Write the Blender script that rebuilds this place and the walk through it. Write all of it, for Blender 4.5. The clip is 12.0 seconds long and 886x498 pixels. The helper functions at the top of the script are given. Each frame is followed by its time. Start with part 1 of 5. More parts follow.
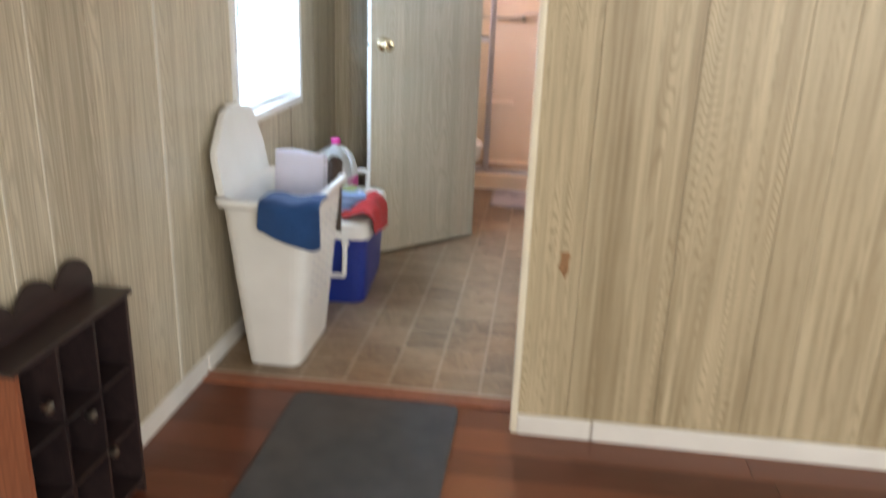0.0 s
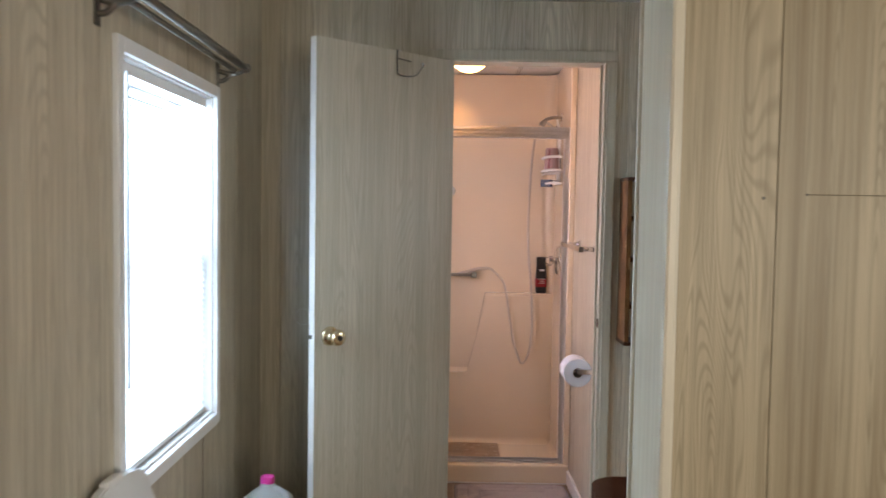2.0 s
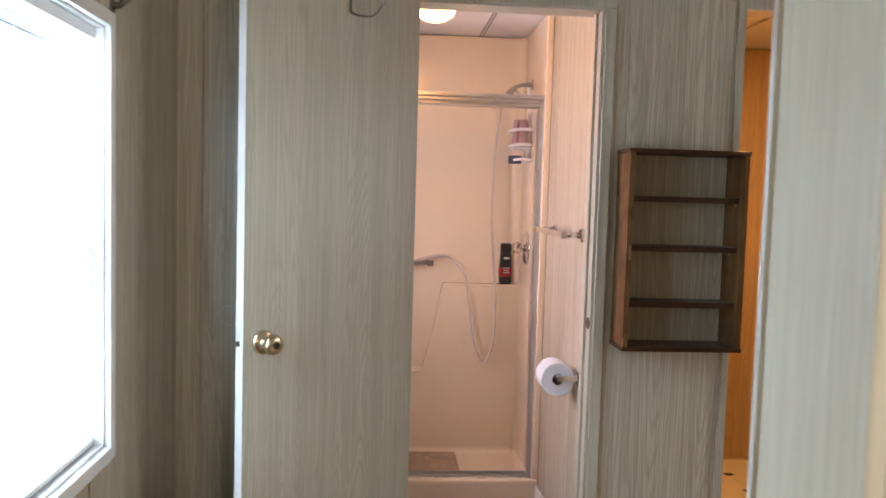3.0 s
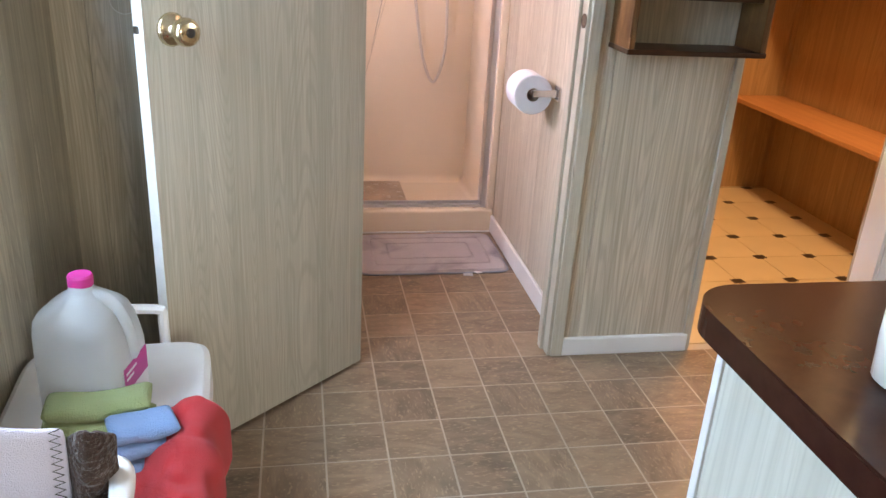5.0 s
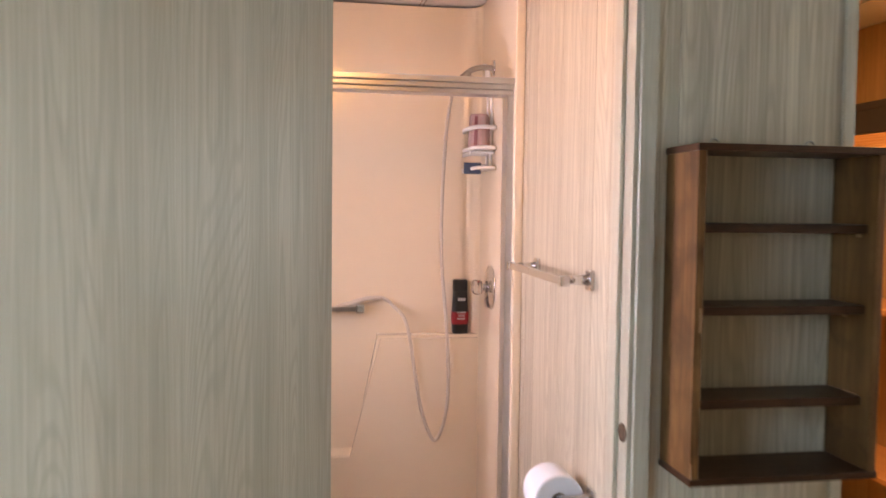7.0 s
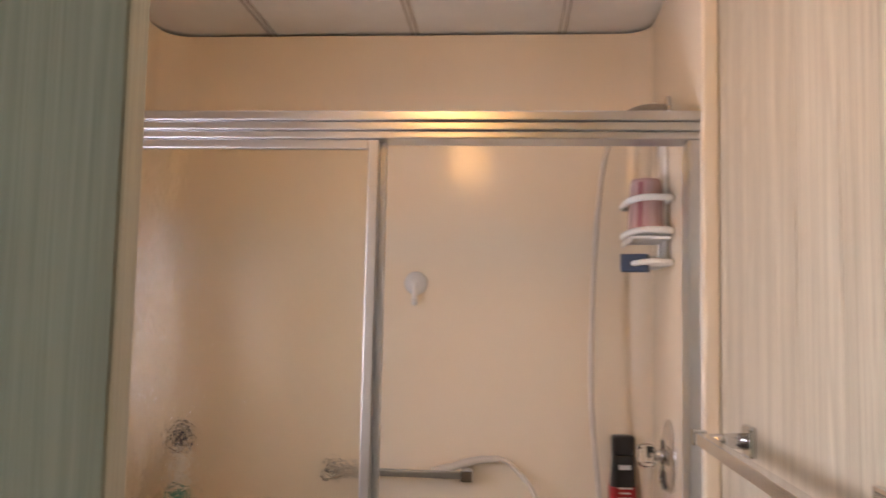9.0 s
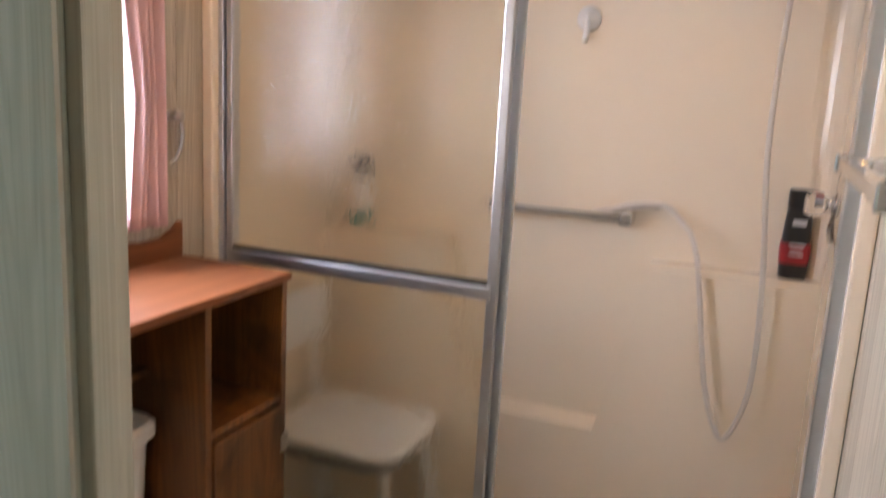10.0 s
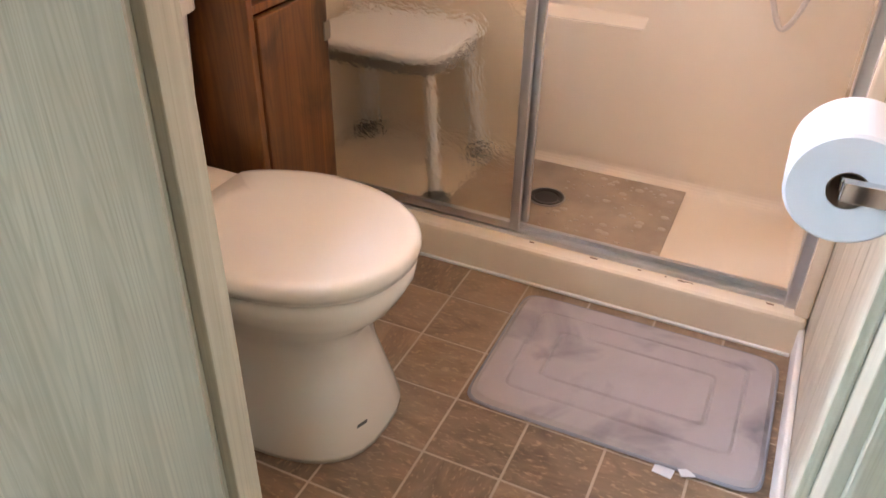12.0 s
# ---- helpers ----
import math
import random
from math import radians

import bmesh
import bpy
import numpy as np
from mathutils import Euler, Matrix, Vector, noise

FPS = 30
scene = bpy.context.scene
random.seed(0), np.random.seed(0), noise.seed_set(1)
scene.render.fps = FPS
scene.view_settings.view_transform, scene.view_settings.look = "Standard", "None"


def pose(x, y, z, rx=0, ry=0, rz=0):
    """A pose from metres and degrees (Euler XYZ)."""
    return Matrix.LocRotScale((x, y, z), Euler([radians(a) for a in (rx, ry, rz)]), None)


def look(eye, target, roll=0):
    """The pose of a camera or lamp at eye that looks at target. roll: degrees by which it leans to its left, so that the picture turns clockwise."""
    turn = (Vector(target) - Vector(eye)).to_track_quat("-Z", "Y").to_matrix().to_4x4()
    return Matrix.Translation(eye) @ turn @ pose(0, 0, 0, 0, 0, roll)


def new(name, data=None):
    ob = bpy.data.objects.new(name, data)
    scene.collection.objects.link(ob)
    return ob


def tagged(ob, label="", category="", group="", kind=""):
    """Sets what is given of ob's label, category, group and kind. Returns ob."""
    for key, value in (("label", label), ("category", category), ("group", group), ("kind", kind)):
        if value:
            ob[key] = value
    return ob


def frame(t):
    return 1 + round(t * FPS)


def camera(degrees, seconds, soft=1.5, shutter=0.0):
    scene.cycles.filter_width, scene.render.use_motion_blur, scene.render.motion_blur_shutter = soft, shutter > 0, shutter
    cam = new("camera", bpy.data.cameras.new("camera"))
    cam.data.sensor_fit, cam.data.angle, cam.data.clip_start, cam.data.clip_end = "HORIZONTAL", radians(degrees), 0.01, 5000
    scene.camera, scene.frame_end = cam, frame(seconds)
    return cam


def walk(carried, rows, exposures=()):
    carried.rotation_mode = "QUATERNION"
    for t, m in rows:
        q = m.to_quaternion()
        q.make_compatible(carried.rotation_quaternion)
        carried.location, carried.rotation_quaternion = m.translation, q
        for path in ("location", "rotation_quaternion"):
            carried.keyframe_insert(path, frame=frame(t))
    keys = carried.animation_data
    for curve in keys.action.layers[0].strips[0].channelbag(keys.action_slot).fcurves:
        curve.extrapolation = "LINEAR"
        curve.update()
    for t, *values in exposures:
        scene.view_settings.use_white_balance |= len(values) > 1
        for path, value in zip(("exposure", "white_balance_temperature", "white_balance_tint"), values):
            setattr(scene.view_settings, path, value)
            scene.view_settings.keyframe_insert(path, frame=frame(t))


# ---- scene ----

# ---------------------------------------------------------------- camera
cam = camera(58.6, 12.0, soft=1.5, shutter=0.5)
PATH = [
    (0, (0.083, -0.221, 1.292), (-0.144, 1.659, 0.647), 2.1),
    (0.2, (0.043, -0.153, 1.328), (-0.228, 1.756, 0.8), 1.0),
    (0.5, (-0.017, -0.066, 1.38), (-0.303, 1.881, 1.022), 0.2),
    (1, (-0.054, 0.179, 1.423), (-0.319, 2.156, 1.279), 0.7),
    (1.5, (-0.126, 0.416, 1.431), (-0.379, 2.398, 1.331), 2.0),
    (2, (-0.27, 0.72, 1.444), (-0.277, 2.717, 1.344), 0.9),
    (2.5, (-0.314, 1.005, 1.425), (-0.246, 3.0, 1.306), 1.4),
    (4.3, (-0.417, 1.723, 1.347), (-0.052, 3.647, 0.938), 1.9),
    (4.5, (-0.414, 1.734, 1.296), (-0.05, 3.616, 0.725), 2.4),
    (5, (-0.419, 1.736, 1.231), (-0.064, 3.549, 0.465), 3.4),
    (5.5, (-0.426, 1.751, 1.291), (-0.069, 3.611, 0.648), 3.3),
    (6, (-0.431, 1.841, 1.371), (-0.06, 3.773, 1.008), 2.5),
    (6.5, (-0.35, 2.076, 1.442), (0.008, 4.037, 1.282), 1.6),
    (7, (-0.284, 2.324, 1.449), (0.043, 4.295, 1.349), 0.7),
    (7.2, (-0.263, 2.462, 1.469), (0.071, 4.433, 1.404), -0.5),
    (9, (-0.004, 3.309, 1.48), (-0.167, 5.296, 1.638), 1.2),
    (9.5, (0.126, 3.375, 1.384), (-0.44, 5.293, 1.396), 3.9),
    (10, (0.219, 3.366, 1.35), (-0.517, 5.185, 0.962), 3.1),
    (10.5, (0.233, 3.357, 1.243), (-0.576, 5.055, 0.564), 1.8),
    (11, (0.224, 3.36, 1.177), (-0.567, 4.959, 0.273), 2.3),
    (11.5, (0.23, 3.34, 1.137), (-0.495, 4.884, 0.093), 2.1),
    (12, (0.234, 3.329, 1.133), (-0.452, 4.846, 0.025), 1.2),
]
walk(cam, [(t, look(eye, target, roll)) for t, eye, target, roll in PATH], exposures=[
    (0.0, 0.42, 7100, 10), (0.5, 0.06, 6950, 10), (1.0, -0.04, 7150, 10), (1.5, -0.26, 7300, 10), (2.0, -0.30, 7300, 10),
    (2.5, -0.16, 7350, 11), (4.5, 0.38, 7150, 11), (5.0, 0.48, 7000, 11), (5.5, 0.48, 7300, 12), (6.0, 0.42, 7300, 11),
    (6.5, 0.24, 7400, 10), (7.0, 0.18, 7350, 10), (9.0, -0.37, 6850, -6), (9.5, -0.26, 6350, -9), (10.0, 0.06, 6050, -10),
    (10.5, 0.58, 5850, -14), (11.0, 0.90, 6200, -7), (11.5, 0.94, 6400, -3), (12.0, 0.9, 6600, 0)])

# ---------------------------------------------------------------- world and lights
world = bpy.data.worlds.new("world")
scene.world = world
world.use_nodes = True
sky = world.node_tree.nodes.new("ShaderNodeTexSky")
sky.sky_type, sky.sun_disc = "NISHITA", False
sky.sun_elevation, sky.sun_rotation = radians(50), radians(200)
world.node_tree.links.new(sky.outputs[0], world.node_tree.nodes["Background"].inputs[0])
world.node_tree.nodes["Background"].inputs[1].default_value = 0.12


def area(name, m, w, h, watts, colour):
    d = bpy.data.lights.new(name, "AREA")
    d.shape, d.size, d.size_y, d.energy, d.color = "RECTANGLE", w, h, watts, colour
    o = new(name, d)
    o.matrix_world = m
    return o


DAY = (1.0, 0.985, 0.955)
COOL = (0.50, 0.72, 1.0)
WARM = (1.0, 0.60, 0.30)
area("daylight_back_window", look((1.9, -2.97, 1.45), (1.6, 0, 1.35)), 2.0, 1.2, 90, (1.0, 0.975, 0.92))
# Added fill in an unseen east opening; its cool tint greys the west wall.
area("side_daylight_fill", look((3.17, -0.6, 1.45), (0, -0.4, 1.35)), 1.6, 1.1, 24, (0.72, 0.86, 1.0))
area("daylight_hall_window", look((-1.085, 2.795, 1.29), (0, 2.795, 1.2)), 0.66, 0.96, 42, COOL)
area("daylight_kitchen_window", look((3.17, 2.9, 1.5), (0, 2.9, 1.3)), 0.9, 0.8, 18, (0.80, 0.90, 1.0))
area("daylight_bath_window", look((-1.085, 4.40, 1.42), (0, 4.40, 1.3)), 0.34, 0.56, 17, (0.88, 0.78, 1.0))
area("closet_lamp", look((1.15, 4.2, 2.235), (1.15, 4.2, 0)), 0.25, 0.25, 34, WARM)


# ---------------------------------------------------------------- materials
def shader(name):
    m = bpy.data.materials.new(name)
    m.use_nodes = True
    t = m.node_tree
    return m, t.nodes, t.links, t.nodes["Principled BSDF"]


def mixed(nodes, links, fac, a, b):
    n = nodes.new("ShaderNodeMix")
    n.data_type = "RGBA"
    for socket, v in ((n.inputs[0], fac), (n.inputs[6], a), (n.inputs[7], b)):
        if isinstance(v, (tuple, float, int)):
            socket.default_value = (*v, 1) if isinstance(v, tuple) else v
        else:
            links.new(v, socket)
    return n.outputs[2]


def noisy(nodes, links, scale, detail=4.0, stretch=(1, 1, 1), offset=None, distortion=0.0):
    c = nodes.new("ShaderNodeTexCoord")
    mp = nodes.new("ShaderNodeMapping")
    mp.inputs["Scale"].default_value = stretch
    links.new(c.outputs["Object"], mp.inputs["Vector"])
    if offset is not None:
        links.new(offset, mp.inputs["Location"])
    n = nodes.new("ShaderNodeTexNoise")
    n.inputs["Scale"].default_value, n.inputs["Detail"].default_value = scale, detail
    n.inputs["Distortion"].default_value = distortion
    links.new(mp.outputs[0], n.inputs["Vector"])
    return n.outputs[0]


def ramped(nodes, links, fac, lo, hi):
    r = nodes.new("ShaderNodeMapRange")
    r.inputs[1].default_value, r.inputs[2].default_value = lo, hi
    links.new(fac, r.inputs[0])
    return r.outputs[0]


def bumped(nodes, links, bsdf, height, strength, distance=0.002):
    b = nodes.new("ShaderNodeBump")
    b.inputs["Strength"].default_value, b.inputs["Distance"].default_value = strength, distance
    links.new(height, b.inputs["Height"])
    links.new(b.outputs[0], bsdf.inputs["Normal"])


def random_offset(nodes, links, amount=20.0):
    info = nodes.new("ShaderNodeObjectInfo")
    m = nodes.new("ShaderNodeMath")
    m.operation = "MULTIPLY"
    m.inputs[1].default_value = amount
    links.new(info.outputs["Random"], m.inputs[0])
    return m.outputs[0], info.outputs["Random"]


def plain(name, colour, rough=0.5, metal=0.0, vary=0.10, scale=6.0, bump=0.05, fine=120.0, coat=0.0):
    m, n, l, b = shader(name)
    big = noisy(n, l, scale, 5)
    dark = tuple(c * (1 - vary * 2) for c in colour)
    light = tuple(min(1, c * (1 + vary)) for c in colour)
    l.new(mixed(n, l, ramped(n, l, big, 0.3, 0.7), dark, light), b.inputs["Base Color"])
    b.inputs["Roughness"].default_value, b.inputs["Metallic"].default_value = rough, metal
    b.inputs["Coat Weight"].default_value = coat
    if bump:
        bumped(n, l, b, noisy(n, l, fine, 3), bump, 0.001)
    return m


def grain(name, light, dark, along="z", rough=0.45, fine=55.0, contrast=1.0, bump=0.15, blotch=0.12, coat=0.0, cathedral=0.5, tones=0.0, gloss=0.5, pores=0.35, rings=260.0):
    """Wood grain running along one axis: fine streaks, wavy cathedral figure and broad blotches."""
    m, n, l, b = shader(name)
    off, rnd = random_offset(n, l)
    k = {"x": (0.016, 1, 1), "y": (1, 0.016, 1), "z": (1, 1, 0.016)}[along]
    k2 = {"x": (0.065, 1, 1), "y": (1, 0.065, 1), "z": (1, 1, 0.065)}[along]
    streak = ramped(n, l, noisy(n, l, fine, 6, k, off), 0.34, 0.66)
    wide = ramped(n, l, noisy(n, l, fine * 0.12, 3, k, off), 0.30, 0.70)
    pore = ramped(n, l, noisy(n, l, fine * 3.2, 3, k, off), 0.52, 0.70)
    fig_src = noisy(n, l, 6.0, 2, k2, off, 0.35)
    mul = n.new("ShaderNodeMath")
    mul.operation = "MULTIPLY"
    mul.inputs[1].default_value = rings
    l.new(fig_src, mul.inputs[0])
    sine = n.new("ShaderNodeMath")
    sine.operation = "SINE"
    l.new(mul.outputs[0], sine.inputs[0])
    figure = ramped(n, l, sine.outputs[0], 0.0, 1.0)
    mid = tuple((a * 0.5 + c * 0.5) for a, c in zip(dark, light))
    base = mixed(n, l, wide, mixed(n, l, streak, dark, mid), mixed(n, l, streak, mid, light))
    scaled = n.new("ShaderNodeMath")
    scaled.operation = "MULTIPLY"
    scaled.inputs[1].default_value = cathedral
    l.new(figure, scaled.inputs[0])
    col = mixed(n, l, scaled.outputs[0], base, dark)
    pored = n.new("ShaderNodeMath")
    pored.operation = "MULTIPLY"
    pored.inputs[1].default_value = pores
    l.new(pore, pored.inputs[0])
    col = mixed(n, l, pored.outputs[0], col, tuple(c * 0.7 for c in dark))
    blot = ramped(n, l, noisy(n, l, 3.0, 3, (1, 1, 1), off), 0.35, 0.7)
    bl = n.new("ShaderNodeMath")
    bl.operation = "MULTIPLY"
    bl.inputs[1].default_value = blotch * 2
    l.new(blot, bl.inputs[0])
    col = mixed(n, l, bl.outputs[0], col, tuple(c * 0.72 for c in light))
    hsv = n.new("ShaderNodeHueSaturation")
    hsv.inputs["Value"].default_value = 1.0
    tone = n.new("ShaderNodeMapRange")
    tone.inputs[3].default_value, tone.inputs[4].default_value = 1 - tones, 1 + tones
    l.new(rnd, tone.inputs[0])
    l.new(tone.outputs[0], hsv.inputs["Value"])
    l.new(col, hsv.inputs["Color"])
    l.new(hsv.outputs[0], b.inputs["Base Color"])
    b.inputs["Roughness"].default_value = rough
    b.inputs["Specular IOR Level"].default_value = gloss
    b.inputs["Coat Weight"].default_value = coat
    b.inputs["Coat Roughness"].default_value = 0.12
    bumped(n, l, b, streak, bump, 0.0015)
    return m


def pieced(name, tones, rough, scale=14.0, bump=0.25, streaky=(1, 1, 1)):
    """Floor pieces: each takes a tone of its own and a mottled print."""
    m, n, l, b = shader(name)
    off, rnd = random_offset(n, l, 37.0)
    r = n.new("ShaderNodeValToRGB")
    r.color_ramp.interpolation = "LINEAR"
    while len(r.color_ramp.elements) < len(tones):
        r.color_ramp.elements.new(0.5)
    for i, c in enumerate(tones):
        r.color_ramp.elements[i].position, r.color_ramp.elements[i].color = i / (len(tones) - 1), (*c, 1)
    l.new(rnd, r.inputs[0])
    mot = ramped(n, l, noisy(n, l, scale, 7, streaky, off, 1.5), 0.33, 0.74)
    fine = noisy(n, l, scale * 9, 4, streaky, off, 0.5)
    dark = mixed(n, l, 0.32, r.outputs[0], tuple(c * 0.5 for c in tones[0]))
    light = mixed(n, l, 0.38, r.outputs[0], tuple(min(1, c * 1.8) for c in tones[-1]))
    col = mixed(n, l, mot, dark, light)
    col = mixed(n, l, ramped(n, l, fine, 0.55, 0.80), col, tuple(min(1, c * 1.7) for c in tones[-1]))
    l.new(col, b.inputs["Base Color"])
    b.inputs["Roughness"].default_value = rough
    bumped(n, l, b, mot, bump, 0.001)
    return m


def fabric(name, colour, scale=260.0, rough=0.95, vary=0.12, bump=0.6):
    m, n, l, b = shader(name)
    big = ramped(n, l, noisy(n, l, 11, 4), 0.3, 0.7)
    l.new(mixed(n, l, big, tuple(c * (1 - 2 * vary) for c in colour), colour), b.inputs["Base Color"])
    b.inputs["Roughness"].default_value = rough
    b.inputs["Sheen Weight"].default_value = 0.12
    bumped(n, l, b, noisy(n, l, scale, 2), bump, 0.006)
    return m


def glassy(name, colour, rough, ior=1.45, bump=0.0, scale=40.0):
    m, n, l, b = shader(name)
    b.inputs["Base Color"].default_value = (*colour, 1)
    b.inputs["Transmission Weight"].default_value, b.inputs["Roughness"].default_value = 1.0, rough
    b.inputs["IOR"].default_value = ior
    if bump:
        bumped(n, l, b, noisy(n, l, scale, 2), bump, 0.003)
    return m


def glowing(name, colour, strength):
    m, n, l, b = shader(name)
    b.inputs["Base Color"].default_value = (0.8, 0.8, 0.8, 1)
    b.inputs["Emission Color"].default_value, b.inputs["Emission Strength"].default_value = (*colour, 1), strength
    return m


PANEL = grain("vinyl_wood_panel", (0.71, 0.64, 0.51), (0.33, 0.28, 0.20), "z", 0.33, 150, bump=0.12, cathedral=0.46, tones=0.04, pores=0.3)
PANEL_WAVY = grain("vinyl_wood_panel_wavy", (0.67, 0.575, 0.405), (0.27, 0.205, 0.118), "z", 0.42, 75, bump=0.12, cathedral=0.5, tones=0.03, pores=0.5, rings=950.0)
DOORSKIN = grain("door_wood_print", (0.56, 0.515, 0.415), (0.37, 0.335, 0.262), "z", 0.36, 150, bump=0.06, blotch=0.04, cathedral=0.5, pores=0.3, rings=420.0)
CASING = grain("casing_print", (0.57, 0.525, 0.42), (0.40, 0.355, 0.265), "z", 0.35, 120, bump=0.06, blotch=0.05, cathedral=0.2)
CAP_PRINT = grain("end_cap_print", (0.87, 0.79, 0.63), (0.72, 0.63, 0.47), "z", 0.4, 60, bump=0.06, cathedral=0.5)
CREAM_TRIM = plain("cream_moulding", (0.82, 0.76, 0.63), 0.35, vary=0.05)
BATTEN = plain("batten_print", (0.66, 0.62, 0.54), 0.4, vary=0.05)
PALE_PANEL = grain("pale_end_panel", (0.66, 0.64, 0.56), (0.52, 0.50, 0.42), "z", 0.4, 45, bump=0.05)
CLOSET_PANEL = grain("closet_wood_panel", (0.50, 0.335, 0.17), (0.31, 0.19, 0.085), "z", 0.45, 50, bump=0.1, tones=0.06)
SHELF_WOOD = grain("closet_shelf_wood", (0.56, 0.285, 0.12), (0.40, 0.18, 0.07), "y", 0.4, 40, bump=0.05)
DARK_WOOD = grain("dark_walnut_stain", (0.085, 0.032, 0.012), (0.022, 0.009, 0.004), "x", 0.38, 40, bump=0.15, gloss=0.3)
WORN_WALNUT = grain("worn_walnut_stain", (0.30, 0.15, 0.055), (0.09, 0.038, 0.013), "z", 0.5, 40, bump=0.2, gloss=0.15)
CAB_WOOD = grain("red_brown_pine", (0.28, 0.105, 0.024), (0.065, 0.021, 0.006), "z", 0.38, 34, bump=0.15, coat=0.2)
CAB_TOP = grain("red_brown_pine_top", (0.27, 0.098, 0.037), (0.17, 0.058, 0.022), "y", 0.45, 34, bump=0.1, gloss=0.3)
BLACK_WOOD = grain("near_black_wood", (0.045, 0.028, 0.028), (0.014, 0.010, 0.012), "y", 0.35, 40, bump=0.15)
RED_WOOD = grain("red_wood", (0.35, 0.12, 0.06), (0.2, 0.06, 0.03), "z", 0.4, 40)
COUNTER = plain("brown_laminate", (0.050, 0.017, 0.010), 0.19, vary=0.10, scale=40, bump=0)
COUNTER.node_tree.nodes["Principled BSDF"].inputs["Specular IOR Level"].default_value = 0.16
LAMINATE = pieced("red_laminate", [(0.105, 0.030, 0.016), (0.21, 0.066, 0.029), (0.15, 0.042, 0.02), (0.09, 0.026, 0.015)], 0.28, 6.0, 0.08, (0.12, 1, 1))
TILE = pieced("vinyl_stone_tile", [(0.190, 0.126, 0.078), (0.31, 0.218, 0.142), (0.135, 0.096, 0.066), (0.26, 0.187, 0.121)], 0.34, 17.0, 0.6, (1.0, 0.38, 1.0))
GROUT = plain("vinyl_grout", (0.47, 0.39, 0.305), 0.6)
CREAM = plain("cream_vinyl", (0.58, 0.475, 0.305), 0.35, vary=0.04, scale=4)
INSET = plain("dark_vinyl_inset", (0.045, 0.028, 0.018), 0.4)
WHITE_TRIM = plain("white_trim_paint", (0.78, 0.77, 0.75), 0.4, vary=0.04)
CEIL = plain("ceiling_board", (0.78, 0.78, 0.76), 0.8, vary=0.03, bump=0.25, fine=260)
SEAM = plain("ceiling_batten", (0.42, 0.40, 0.36), 0.6)
VINYL_WHITE = plain("white_window_vinyl", (0.82, 0.83, 0.84), 0.35, vary=0.02)
PLASTIC = plain("white_plastic", (0.80, 0.80, 0.79), 0.33, vary=0.03, bump=0.02)
PORCELAIN = plain("porcelain", (0.82, 0.78, 0.70), 0.12, vary=0.01, bump=0, coat=0.5)
SHOWER = plain("shower_acrylic", (0.83, 0.72, 0.565), 0.13, vary=0.02, scale=2, bump=0.015, fine=30)
CHROME = plain("chrome", (0.72, 0.72, 0.74), 0.12, 1.0, vary=0.03, bump=0)
ALU = plain("brushed_aluminium", (0.62, 0.63, 0.66), 0.3, 1.0, vary=0.05, bump=0.05)
NICKEL = plain("brushed_nickel", (0.42, 0.40, 0.37), 0.3, 1.0, vary=0.05, bump=0)
DARK_STEEL = plain("tarnished_steel", (0.20, 0.19, 0.18), 0.28, 1.0, vary=0.08, bump=0)
BRASS = plain("pale_brass", (0.70, 0.61, 0.42), 0.2, 1.0, vary=0.05, bump=0)
BLACK = plain("black_plastic", (0.018, 0.018, 0.02), 0.35, vary=0.1)
BLUE_BODY = plain("blue_cooler_plastic", (0.010, 0.030, 0.24), 0.35, vary=0.06)
PINK = plain("pink_cap", (0.56, 0.04, 0.25), 0.4, vary=0.03)
LABEL = plain("magenta_label", (0.42, 0.03, 0.24), 0.4, vary=0.05)
PAPER = plain("white_paper", (0.70, 0.71, 0.75), 0.9, vary=0.03, bump=0.2, fine=300)
CARDBOARD = plain("paper_core", (0.30, 0.21, 0.15), 0.9)
BORED = plain("bored_wood", (0.11, 0.065, 0.035), 0.9, vary=0.25, scale=90)
MAT_GREY = fabric("grey_memory_foam", (0.44, 0.40, 0.405), 500, vary=0.05, bump=0.3)


def stain(m, dark, scale, lo, hi):
    """Worn dirty blotches over a material's own colour."""
    n, l = m.node_tree.nodes, m.node_tree.links
    b = n["Principled BSDF"]
    had = b.inputs["Base Color"].links[0].from_socket
    spot = ramped(n, l, noisy(n, l, scale, 5, (1, 1, 1), None, 0.8), lo, hi)
    l.new(mixed(n, l, spot, had, dark), b.inputs["Base Color"])


stain(MAT_GREY, (0.20, 0.19, 0.21), 5.5, 0.52, 0.74)
stain(WORN_WALNUT, (0.060, 0.026, 0.010), 9.0, 0.48, 0.80)
stain(DARK_WOOD, (0.022, 0.009, 0.004), 7.0, 0.50, 0.72)
stain(CAB_WOOD, (0.022, 0.008, 0.003), 6.0, 0.50, 0.72)
RUG = fabric("charcoal_rug", (0.075, 0.077, 0.088), 300, vary=0.16)
GREEN_T = fabric("green_terry", (0.36, 0.42, 0.18), 420, bump=0.9)
BLUE_T = fabric("light_blue_terry", (0.24, 0.37, 0.62), 420, bump=0.9)
NAVY_T = fabric("deep_blue_towel", (0.015, 0.075, 0.24))
RED_T = fabric("red_terry", (0.50, 0.014, 0.02), 420, bump=0.9)
BROWN_T = fabric("brown_plush", (0.075, 0.045, 0.035), 130, bump=2.5, vary=0.25)
WHITE_T = fabric("white_weave", (0.74, 0.70, 0.80), 700, vary=0.03)
PINK_T = fabric("pink_curtain", (0.80, 0.55, 0.57), 300, vary=0.06)
MAUVE = plain("mauve_cup", (0.50, 0.33, 0.32), 0.25)
